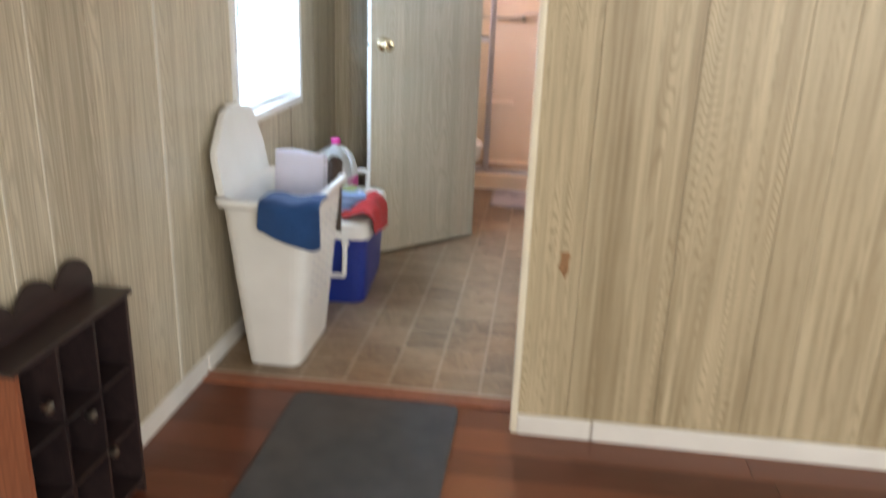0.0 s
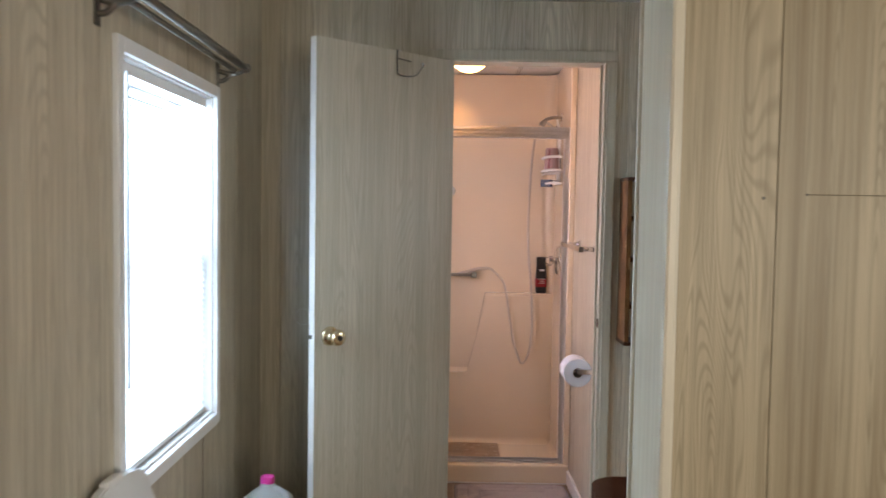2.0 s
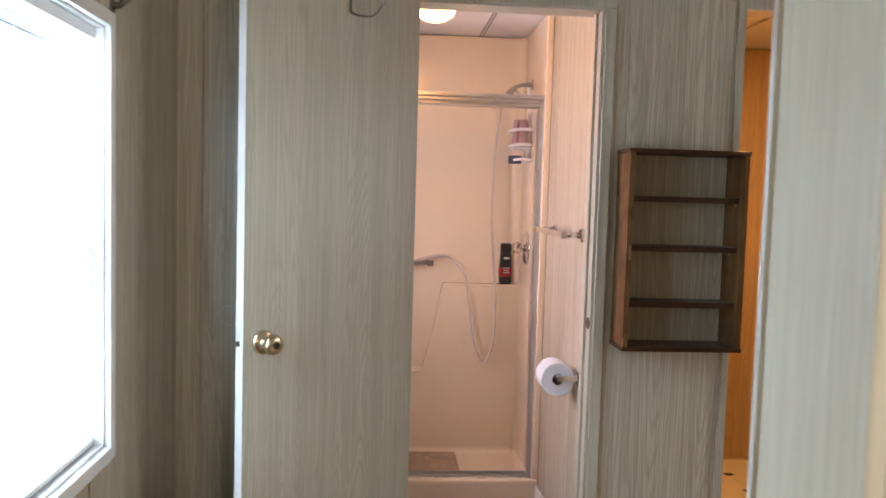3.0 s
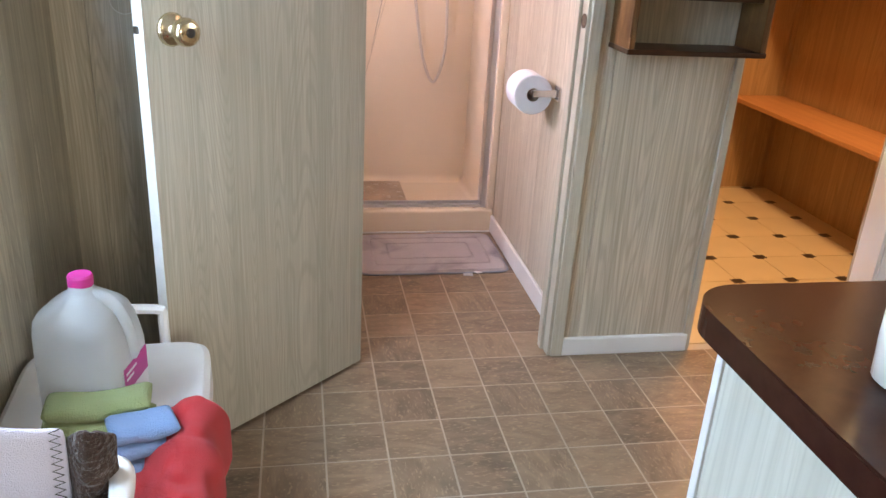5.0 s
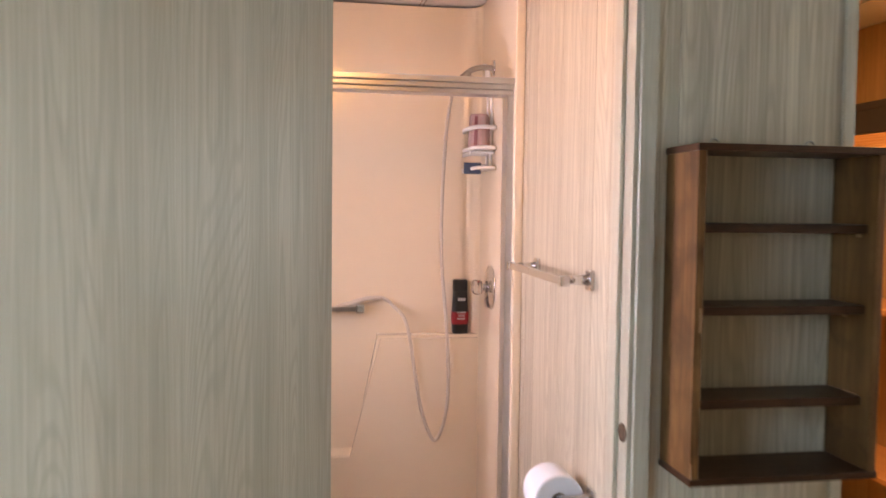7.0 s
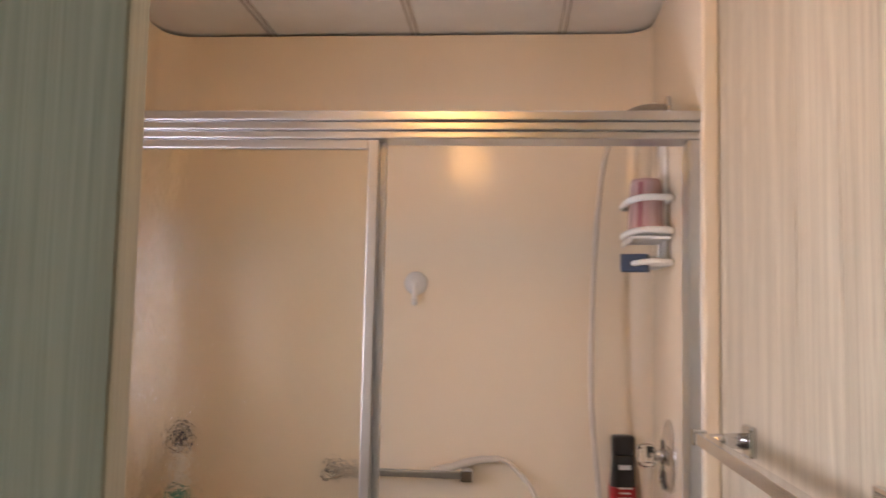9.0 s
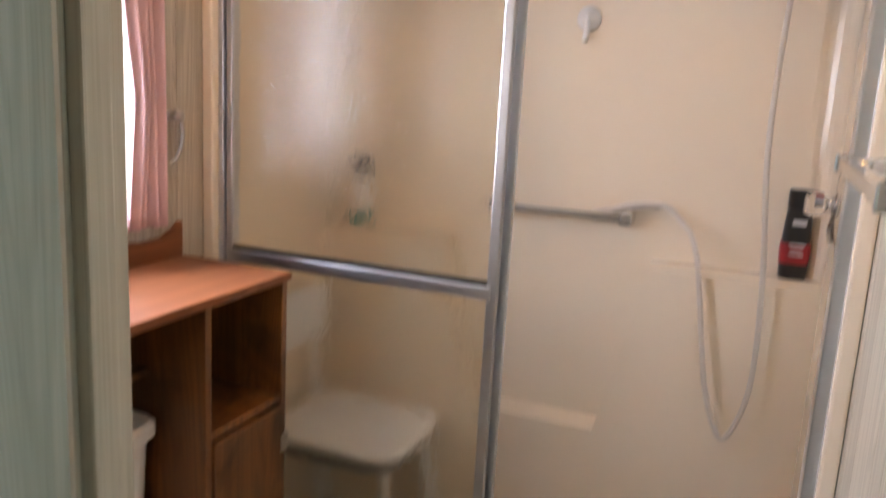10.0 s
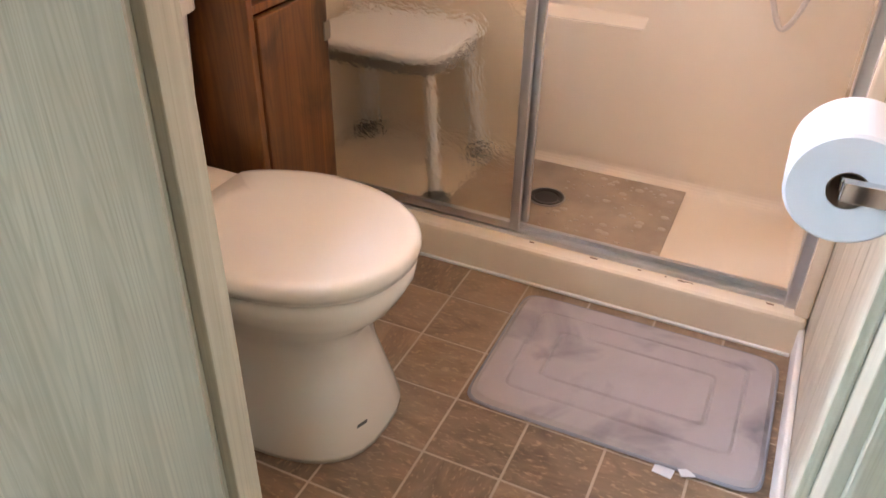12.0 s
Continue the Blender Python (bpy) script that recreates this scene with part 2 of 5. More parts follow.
HOSE = plain("cream_hose", (0.62, 0.56, 0.49), 0.35, vary=0.03, bump=0)
RED_P = plain("red_label", (0.36, 0.015, 0.025), 0.35)
GRIP = plain("beige_grip_mat", (0.42, 0.33, 0.24), 0.5, vary=0.12, scale=9, bump=0.3, fine=60)
PEBBLE = plain("pale_spot", (0.53, 0.45, 0.36), 0.4)
DARK_HOLE = plain("dark_metal", (0.06, 0.055, 0.05), 0.35, 0.8)
FROST = glassy("hammered_glass", (0.93, 0.91, 0.83), 0.085, 1.45, 0.6, 75)
GLASS = glassy("clear_glass", (1, 1, 1), 0.0)
GREY_RUBBER = plain("grey_rubber", (0.10, 0.10, 0.095), 0.7)
DARK_NICKEL = plain("dark_nickel", (0.23, 0.22, 0.20), 0.28, 1.0, vary=0.05, bump=0)
JUG = plain("milky_jug", (0.84, 0.88, 0.90), 0.28, vary=0.03, bump=0)
JUG.node_tree.nodes["Principled BSDF"].inputs["Transmission Weight"].default_value = 0.72
JUG.node_tree.nodes["Principled BSDF"].inputs["IOR"].default_value = 1.12
LAMP = glowing("lamp_glass", (1.0, 0.45, 0.145), 21.0)


# ---------------------------------------------------------------- shape helpers
def thing(name, label, category, loc=(0, 0, 0), rz=0, group="", kind=""):
    e = new(name)
    e.matrix_world = pose(*loc, 0, 0, rz)
    e.empty_display_size = 0.05
    return tagged(e, label, category, group, kind)


def part(name, bm, material, parent=None, label="", smooth=False, local=None):
    me = bpy.data.meshes.new(name)
    bmesh.ops.recalc_face_normals(bm, faces=bm.faces)
    if smooth:
        for fc in bm.faces:
            fc.smooth = True
    bm.to_mesh(me)
    bm.free()
    me.materials.append(material)
    o = new(name, me)
    if parent is not None:
        o.parent = parent
    if local is not None:
        o.matrix_local = local
    return tagged(o, label) if label else o


def cuboid(x0, x1, y0, y1, z0, z1, bevel=0.0, seg=2, bm=None):
    out = bm or bmesh.new()
    tmp = bmesh.new() if (bm and bevel) else out
    m = Matrix.Translation(((x0 + x1) / 2, (y0 + y1) / 2, (z0 + z1) / 2)) @ Matrix.Diagonal((abs(x1 - x0), abs(y1 - y0), abs(z1 - z0), 1))
    made = bmesh.ops.create_cube(tmp, size=1, matrix=m)
    if bevel:
        es = list({e for v in made["verts"] for e in v.link_edges})
        bmesh.ops.bevel(tmp, geom=es, offset=bevel, segments=seg, affect="EDGES", profile=0.6)
    if tmp is not out:
        me = bpy.data.meshes.new("join")
        tmp.to_mesh(me)
        tmp.free()
        out.from_mesh(me)
        bpy.data.meshes.remove(me)
    return out


def lathe(profile, steps=32, bm=None, m=Matrix()):
    """Turn (radius, height) pairs round z."""
    out = bm or bmesh.new()
    rings = []
    for r, z in profile:
        rings.append([out.verts.new(m @ Vector((r * math.cos(a), r * math.sin(a), z)))
                      for a in [2 * math.pi * i / steps for i in range(steps)]])
    for a, b in zip(rings, rings[1:]):
        for i in range(steps):
            j = (i + 1) % steps
            out.faces.new((a[i], a[j], b[j], b[i]))
    out.faces.new(rings[0][::-1])
    out.faces.new(rings[-1])
    return out


def smoothed(points, n=8):
    pts = [Vector(p) for p in points]
    pts = [pts[0] * 2 - pts[1]] + pts + [pts[-1] * 2 - pts[-2]]
    out = []
    for i in range(1, len(pts) - 2):
        p0, p1, p2, p3 = pts[i - 1:i + 3]
        for k in range(n):
            t = k / n
            out.append(0.5 * ((2 * p1) + (p2 - p0) * t + (2 * p0 - 5 * p1 + 4 * p2 - p3) * t * t + (3 * p1 - p0 - 3 * p2 + p3) * t ** 3))
    return out + [pts[-2]]


def tube(points, r, steps=10, bm=None, smooth=8):
    out = bm or bmesh.new()
    pts = smoothed(points, smooth) if smooth > 1 else [Vector(p) for p in points]
    rings = []
    up = Vector((0.137, 0.271, 0.953)).normalized()
    for i, p in enumerate(pts):
        d = (pts[min(i + 1, len(pts) - 1)] - pts[max(i - 1, 0)]).normalized()
        a = d.cross(up)
        if a.length < 0.1:
            a = d.cross(Vector((1, 0, 0)))
        a.normalize()
        b = d.cross(a).normalized()
        rad = r[i * (len(r) - 1) // max(1, len(pts) - 1)] if isinstance(r, (list, tuple)) else r
        rings.append([out.verts.new(p + rad * (math.cos(q) * a + math.sin(q) * b)) for q in [2 * math.pi * k / steps for k in range(steps)]])
    for a, b in zip(rings, rings[1:]):
        for i in range(steps):
            j = (i + 1) % steps
            out.faces.new((a[i], a[j], b[j], b[i]))
    out.faces.new(rings[0][::-1])
    out.faces.new(rings[-1])
    return out


def loft(sections, closed=True):
    """Join rings with equal numbers of points into a capped skin."""
    out = bmesh.new()
    rings = [[out.verts.new(p) for p in s] for s in sections]
    n = len(rings[0])
    for a, b in zip(rings, rings[1:]):
        for i in range(n):
            j = (i + 1) % n
            out.faces.new((a[i], a[j], b[j], b[i]))
    if closed:
        out.faces.new(rings[0][::-1])
        out.faces.new(rings[-1])
    return out


def superring(cx, cy, z, a, b, power=2.6, steps=36):
    pts = []
    for i in range(steps):
        t = 2 * math.pi * i / steps
        c, s = math.cos(t), math.sin(t)
        pts.append((cx + a * math.copysign(abs(c) ** (2 / power), c), cy + b * math.copysign(abs(s) ** (2 / power), s), z))
    return pts


def extruded(outline, axis, lo, hi):
    """Push a closed outline of (u, v) pairs along an axis."""
    put = {"x": lambda u, v, w: (w, u, v), "y": lambda u, v, w: (u, w, v), "z": lambda u, v, w: (u, v, w)}[axis]
    return loft([[put(u, v, lo) for u, v in outline], [put(u, v, hi) for u, v in outline]])


def drape(nx, ny, f, thick, name, material, parent=None, label="", sub=1):
    """A soft sheet: f(u, v) gives each place for u, v in 0..1."""
    bm = bmesh.new()
    g = [[bm.verts.new(f(i / nx, j / ny)) for j in range(ny + 1)] for i in range(nx + 1)]
    for i in range(nx):
        for j in range(ny):
            bm.faces.new((g[i][j], g[i + 1][j], g[i + 1][j + 1], g[i][j + 1]))
    o = part(name, bm, material, parent, label, True)
    s = o.modifiers.new("thick", "SOLIDIFY")
    s.thickness, s.offset = thick, 0
    if sub:
        o.modifiers.new("soft", "SUBSURF").levels = sub
        o.modifiers["soft"].render_levels = sub
    return o


# ---------------------------------------------------------------- measures of the place
XL, XE, YE, YB, CZ = -0.99, 3.2, 3.79, 5.45, 2.248      # outer wall, east wall, hall's end wall, back wall, ceiling
YP0, YP1, XP = 1.89, 2.07, 0.07                        # partition
DX0, DX1, DZ = -0.286, 0.330, 2.014                    # bathroom doorway
XR = 0.400                                             # bathroom's right wall
XC0, XC1 = 0.793, 1.40                                 # closet doorway
YI = 3.878                                              # inner face of the end wall
random.seed(11)


def wall(name, axis, plane, depth, a0, a1, openings=(), panel=None, faces=(1,), seams=None, z1=CZ, label=""):
    """A wall along x or y: solid core with openings (a0, a1, z0, z1), faced with grooved panel boards.
    plane: the face that boards lie on; depth: how far the core goes back from it (signed); faces: +1 face at plane, -1 back face."""
    core = bmesh.new()
    skin = 0.006
    s = 1 if depth > 0 else -1
    both = -1 in faces
    p0, p1 = plane + s * skin, plane + depth - (s * skin if both else 0)

    def put(bm, a, b, c, d, q0, q1):
        lo, hi = min(q0, q1), max(q0, q1)
        if axis == "x":
            cuboid(a, b, lo, hi, c, d, bm=bm)
        else:
            cuboid(lo, hi, a, b, c, d, bm=bm)

    def spans(a, b):
        """Clear stretches of height between a and b."""
        cuts = [(c, d) for o0, o1, c, d in openings if o0 < (a + b) / 2 < o1]
        z, out = 0.0, []
        for c, d in sorted(cuts):
            if c > z + 0.005:
                out.append((z, c))
            z = d
        if z < z1 - 0.005:
            out.append((z, z1))
        return out

    edges = sorted({a0, a1, *[e for o in openings for e in o[:2] if a0 < e < a1]})
    for a, b in zip(edges, edges[1:]):
        for c, d in spans(a, b):
            put(core, a, b, c, d, p0, p1)
    w = tagged(part(name, core, PANEL if panel is None else panel), label or "wood-print vinyl panelled wall with vertical grooves", "wall", kind="structure")
    if seams is None:
        seams, a = [], a0
        while a < a1:
            a += random.choice((0.075, 0.1, 0.1, 0.135, 0.2))
            seams.append(a)
    for side in faces:
        marks = sorted({a0, a1, *[e for o in openings for e in o[:2] if a0 < e < a1], *[q for q in seams if a0 + 0.02 < q < a1 - 0.02]})
        for a, b in zip(marks, marks[1:]):
            if b - a < 0.004:
                continue
            ga = 0.0009 if a in seams else 0
            gb = 0.0009 if b in seams else 0
            for c, d in spans(a, b):
                bm = bmesh.new()
                if side == 1:
                    put(bm, a + ga, b - gb, c, d, plane, p0)
                else:
                    put(bm, a + ga, b - gb, c, d, p1, plane + depth)
                part("panel", bm, PANEL if panel is None else panel, w)
    return w


# ---------------------------------------------------------------- structure
WIN = (2.455, 3.15, 0.80, 1.775)          # hall window opening: y0, y1, z0, z1
BWIN = (4.15, 4.64, 1.10, 1.74)          # bathroom window opening
wall("wall_west", "y", XL, -0.11, -3.0, YI, [WIN], seams=[-2.6, -2.2, -1.8, -1.4, -1.0, -0.6, -0.3, 0.1, 0.5, 0.8, 1.08, 1.22, 1.42, 1.56, 1.72, 2.06, 2.15, 2.26, 2.36, 2.52, 2.7, 2.9, 3.02, 3.2, 3.3, 3.42, 3.55, 3.66])
wall("wall_bath_west", "y", XL, -0.11, YI, YB + 0.1, [BWIN], seams=[3.95, 4.05, 4.2, 4.3, 4.5, 4.68, 4.76])
wall("wall_end", "x", YE, 0.10, XL, XR, [(DX0 - 0.02, DX1 + 0.02, 0, DZ + 0.02)], faces=(1, -1), seams=[-0.912, -0.79, -0.66, -0.5, -0.4, -0.3, -0.1, 0.02, 0.18, 0.372])
wall("wall_stub", "x", YE, 0.10, XR, XC0, faces=(1,), seams=[0.426])
wall("wall_bath_east", "y", XR, 0.10, YI, YB + 0.1, seams=[3.95, 4.08, 4.19, 4.3, 4.45, 4.53, 4.7, 4.8])
wall("wall_closet_west", "y", XC0, -0.10, YI, YB + 0.1, panel=CLOSET_PANEL)
wall("wall_closet_back", "x", YB, 0.10, XC0 - 0.1, 2.05, panel=CLOSET_PANEL)
wall("wall_closet_east", "y", 2.05, 0.10, YI, YB + 0.1, panel=CLOSET_PANEL)
wall("wall_end_east", "x", YE, 0.10, XC1, XE, faces=(1,))
wall("wall_closet_lintel", "x", YE, 0.10, XC0, XC1, [(XC0 - 1, XC1 + 1, 0, 2.04)], faces=(1,))
wall("wall_shower_back", "x", YB + 0.02, 0.08, XL, XR, faces=(1,))
wall("wall_partition", "x", YP0, YP1 - YP0, XP, XE, panel=PANEL_WAVY, faces=(1, -1), seams=[0.218, 0.47, 0.72, 0.83, 1.05, 1.27, 1.5, 1.72, 1.9, 2.1, 2.4, 2.7, 3.0])
wall("wall_kitchen_east", "y", XE, 0.10, YP1, YE, [(2.4, 3.4, 1.05, 1.95)])
# The opening is out of view, made for the added side fill lamp.
wall("wall_room_east", "y", XE, 0.10, -3.0, YP1, [(-1.45, 0.25, 0.85, 2.05)])
wall("wall_south", "x", -3.0, -0.10, XL - 0.1, XE + 0.1, [(0.85, 2.95, 0.8, 2.1)])

# ceiling: one mesh, boards with battens over the joints
bm = bmesh.new()
cuboid(XL - 0.1, XE + 0.1, -3.1, YB + 0.1, CZ + 0.004, CZ + 0.05, bm=bm)
tagged(part("ceiling", bm, CEIL), "white ceiling boards with narrow joints", "ceiling", kind="structure")
bm = bmesh.new()
x = -0.674
while x < XE:
    for off in (-0.009, 0.006):
        cuboid(x + off, x + off + 0.004, -3.0, YB, CZ - 0.001, CZ + 0.006, bm=bm)
    x += 0.405
tagged(part("ceiling_battens", bm, SEAM), "thin grey joint lines across the ceiling", "ceiling trim", kind="structure")

# floors
sub = bmesh.new()
cuboid(XL - 0.1, XE + 0.1, -3.1, YP1 - 0.05, -0.06, -0.012, bm=sub)
floor_room = tagged(part("floor_laminate", sub, plain("floor_gap", (0.03, 0.012, 0.008), 0.6)), "reddish brown laminate plank floor", "floor", kind="structure")
sub = bmesh.new()
cuboid(XL - 0.1, XE + 0.1, YP1 - 0.05, YB + 0.1, -0.06, -0.0008, bm=sub)
floor_hall = tagged(part("floor_vinyl", sub, GROUT), "brown stone-look vinyl tile floor with pale joints", "floor", kind="structure")

bm = cuboid(XL, XE, YP1 - 0.065, YP1 + 0.005, -0.01, 0.006, 0.004)
tagged(part("threshold", bm, RED_WOOD), "worn reddish wood threshold strip", "threshold", kind="structure")


def board(name, x0, x1, y0, y1, z0, z1, bevel=0.006, mat=WHITE_TRIM, label="white painted baseboard", cat="baseboard"):
    return tagged(part(name, cuboid(x0, x1, y0, y1, z0, z1, bevel), mat), label, cat, kind="structure")


board("baseboard", XL, XL + 0.014, -3.0, 2.06, 0, 0.066)
board("baseboard", XL, XL + 0.014, 2.07, YE, 0, 0.066)
board("baseboard", XP + 0.002, 0.292, YP0 - 0.014, YP0, 0, 0.066)
board("baseboard", 0.294, XE, YP0 - 0.014, YP0, 0, 0.066)
board("baseboard", 0.372, XC0 - 0.002, YE - 0.014, YE, 0, 0.062)
board("baseboard", XR - 0.014, XR, YI, 4.85, 0, 0.075)
board("baseboard", XL, DX0 - 0.06, YE - 0.014, YE, 0, 0.062)

# partition's end cap: rounded corner moulding
board("trim", XP - 0.012, XP, YP0 - 0.004, YP1 + 0.004, 0, CZ, 0.004, CAP_PRINT, "pale wood-print cap on the partition's end", "trim")
board("trim", XP - 0.018, XP + 0.003, YP0 - 0.012, YP0 + 0.001, 0, CZ, 0.006, CREAM_TRIM, "pale wood-print corner moulding", "trim")
board("trim", XP - 0.018, XP + 0.018, YP1 - 0.001, YP1 + 0.012, 0, CZ, 0.006, CREAM_TRIM, "pale wood-print corner moulding", "trim")
board("trim", XL, XL + 0.006, 1.883, 1.896, 0.066, CZ, 0.002, BATTEN, "pale narrow batten over a wall joint", "trim")
board("trim", XC0 - 0.016, XC0 + 0.010, YE - 0.010, YE, 0.0, CZ, 0.004, CASING, "pale corner moulding at the closet", "trim")

# closet doorway's far jamb
board("trim", XC1 - 0.002, XC1 + 0.012, YE - 0.012, YI, 0, 2.04, 0.003, WHITE_TRIM, "white painted closet door jamb", "trim")
board("trim", XC1 + 0.012, XC1 + 0.07, YE - 0.014, YE, 0, 2.09, 0.004, WHITE_TRIM, "white painted closet door casing", "trim")


def doorway():
    d = thing("door_1", "narrow bathroom doorway frame in pale wood-print casing", "door frame", kind="structure")
    for a, b in ((DX0 - 0.02, DX0), (DX1, DX1 + 0.02)):
        part("jamb", cuboid(a, b, YE - 0.008, YI + 0.008, 0, DZ - 0.0005, 0.002), CASING, d)
    part("head_jamb", cuboid(DX0 - 0.02, DX1 + 0.02, YE - 0.008, YI + 0.008, DZ, DZ + 0.02, 0.003), CASING, d)
    for a, b in ((DX0, DX0 + 0.018), (DX1 - 0.010, DX1)):
        part("stop", cuboid(a, b, YE + 0.035, YE + 0.065, 0, DZ, 0.003), CASING, d)
    for y0, y1, s in ((YE - 0.016, YE, 1), (YI, YI + 0.012, -1)):
        part("casing", cuboid(DX0 - 0.062, DX0 - 0.018, y0, y1, 0, DZ + 0.0035, 0.004), CASING, d)
        part("casing", cuboid(DX1 + 0.010, DX1 + 0.046, y0, y1, 0, DZ + 0.0035, 0.004), CASING, d)
        part("casing", cuboid(DX0 - 0.062, DX1 + 0.046, y0, y1, DZ + 0.004, DZ + 0.045, 0.005), CASING, d)
    part("strike_hole", lathe([(0.019, 0), (0.019, 0.003), (0.015, 0.0034), (0.012, 0.0026)], 20, m=pose(DX1 + 0.0008, YE + 0.012, 1.008, 0, -90, 0)), BORED, d, "round bored latch hole")


doorway()


def bath_door():
    a = math.degrees(math.atan2(-0.419, -0.461))
    d = thing("bathroom_door", "open grey-green wood-print hollow door with pale edge", "door", (-0.249, YE - 0.008, 0.012), a)
    L, T, HH = 0.622, 0.034, 2.001
    # local x runs from the hinge to the free edge; the hall face looks to +y
    part("slab", cuboid(0, L - 0.003, -T + 0.001, -0.001, 0.001, HH - 0.001), DOORSKIN, d)
    part("edge_band", cuboid(L - 0.003, L, -T, 0, 0, HH, 0.001), WHITE_TRIM, d, "unpainted pale door edge")
    part("face", cuboid(0, L - 0.0005, -0.001, 0.0008, 0.0, HH), DOORSKIN, d)
    part("latch_plate", cuboid(L - 0.001, L + 0.0012, -T / 2 - 0.0125, -T / 2 + 0.0125, 0.965, 1.022, 0.0005), WHITE_TRIM, d)
    part("latch", cuboid(L + 0.001, L + 0.008, -T / 2 - 0.006, -T / 2 + 0.006, 0.986, 1.001, 0.003), DARK_STEEL, d)
    for s, y in ((1, 0.0008), (-1, -T)):
        m = pose(L - 0.062, y, 0.993, -90 * s, 0, 0)
        k = part("knob", lathe([(0.033, 0), (0.033, 0.004), (0.028, 0.009), (0.016, 0.013), (0.0125, 0.024), (0.0145, 0.031), (0.023, 0.035), (0.0275, 0.043), (0.0275, 0.053), (0.024, 0.060), (0.017, 0.062)], 36, m=m), BRASS, d, "polished pale brass knob", True)
        part("lock_button", lathe([(0.0095, 0.0615), (0.0095, 0.064), (0.007, 0.0655)], 20, m=m), DARK_HOLE, k)
    return d


BATH_DOOR = bath_door()


def over_door_hook():
    m = BATH_DOOR.matrix_world
    h = thing("over_door_hook", "chrome wire hook hung over the door's top", "hook")
    h.matrix_world = m @ pose(0.272, 0, 2.001) @ Matrix.Diagonal((0.8, 1, 0.8, 1))
    part("strap", cuboid(-0.012, 0.012, -0.037, 0.004, 0.0005, 0.003), CHROME, h)
    part("front_wire", tube([(0.012, 0.004, 0.002), (0.012, 0.004, -0.04), (0.012, 0.006, -0.105)], 0.0034, 8), DARK_STEEL, h)
    part("lower_wire", tube([(0.012, 0.006, -0.105), (-0.02, 0.012, -0.112), (-0.075, 0.022, -0.105), (-0.095, 0.035, -0.075), (-0.1, 0.04, -0.06)], 0.0036, 8), DARK_STEEL, h)
    part("upper_wire", tube([(0.012, 0.005, -0.035), (-0.03, 0.012, -0.04), (-0.05, 0.02, -0.045)], 0.0034, 8), DARK_STEEL, h)
    part("tip", lathe([(0.002, -0.012), (0.0085, -0.006), (0.0085, 0.006), (0.002, 0.012)], 14, m=pose(-0.1, 0.04, -0.057, 30, 0, 0)), CHROME, h)


over_door_hook()


# ---------------------------------------------------------------- hall window
def hall_window():
    y0, y1, z0, z1 = WIN
    w = thing("window_1", "white vinyl window with closed mini blind, sunlit from outside", "window", kind="structure")
    for a, b, c, d in ((y0 - 0.035, y0, z0 - 0.035, z1 + 0.035), (y1, y1 + 0.035, z0 - 0.035, z1 + 0.035)):
        part("window_casing", cuboid(XL, XL + 0.015, a, b, c, d, 0.003), VINYL_WHITE, w)
    part("window_casing", cuboid(XL, XL + 0.015, y0, y1, z1, z1 + 0.035, 0.003), VINYL_WHITE, w)
    part("window_sill", cuboid(XL - 0.002, XL + 0.018, y0, y1, z0 - 0.035, z0, 0.004), VINYL_WHITE, w)
    for a, b in ((y0, y0 + 0.006), (y1 - 0.006, y1)):
        part("reveal", cuboid(XL - 0.11, XL, a, b, z0, z1), VINYL_WHITE, w)
    part("reveal", cuboid(XL - 0.11, XL, y0, y1, z0, z0 + 0.006), VINYL_WHITE, w)
    part("reveal", cuboid(XL - 0.11, XL, y0, y1, z1 - 0.006, z1), VINYL_WHITE, w)
    zm = (z0 + z1) / 2
    for a, b, xx in ((z0 + 0.006, zm + 0.015, -0.055), (zm - 0.015, z1 - 0.006, -0.075)):
        f = part("sash", cuboid(XL + xx - 0.01, XL + xx + 0.012, y0 + 0.006, y0 + 0.040, a, b, 0.003), VINYL_WHITE, w)
        part("rail", cuboid(XL + xx - 0.01, XL + xx + 0.012, y1 - 0.040, y1 - 0.006, a, b, 0.003), VINYL_WHITE, f)
        part("rail", cuboid(XL + xx - 0.01, XL + xx + 0.012, y0 + 0.04, y1 - 0.04, a, a + 0.03, 0.003), VINYL_WHITE, f)
        part("rail", cuboid(XL + xx - 0.01, XL + xx + 0.012, y0 + 0.04, y1 - 0.04, b - 0.03, b, 0.003), VINYL_WHITE, f)
        p = part("pane", cuboid(XL + xx - 0.002, XL + xx + 0.002, y0 + 0.04, y1 - 0.04, a + 0.03, b - 0.03), GLASS, w)
        p.visible_shadow = False


hall_window()


def slat_material():
    m, n, l, b = shader("blind_slat")
    b.inputs["Base Color"].default_value = (0.86, 0.86, 0.86, 1)
    b.inputs["Roughness"].default_value = 0.5
    tr = n.new("ShaderNodeBsdfTranslucent")
    tr.inputs[0].default_value = (0.95, 0.95, 0.95, 1)
    mix = n.new("ShaderNodeMixShader")
    mix.inputs[0].default_value = 0.6
    l.new(b.outputs[0], mix.inputs[1])
    l.new(tr.outputs[0], mix.inputs[2])
    l.new(mix.outputs[0], n["Material Output"].inputs[0])
    return m


SLAT = slat_material()


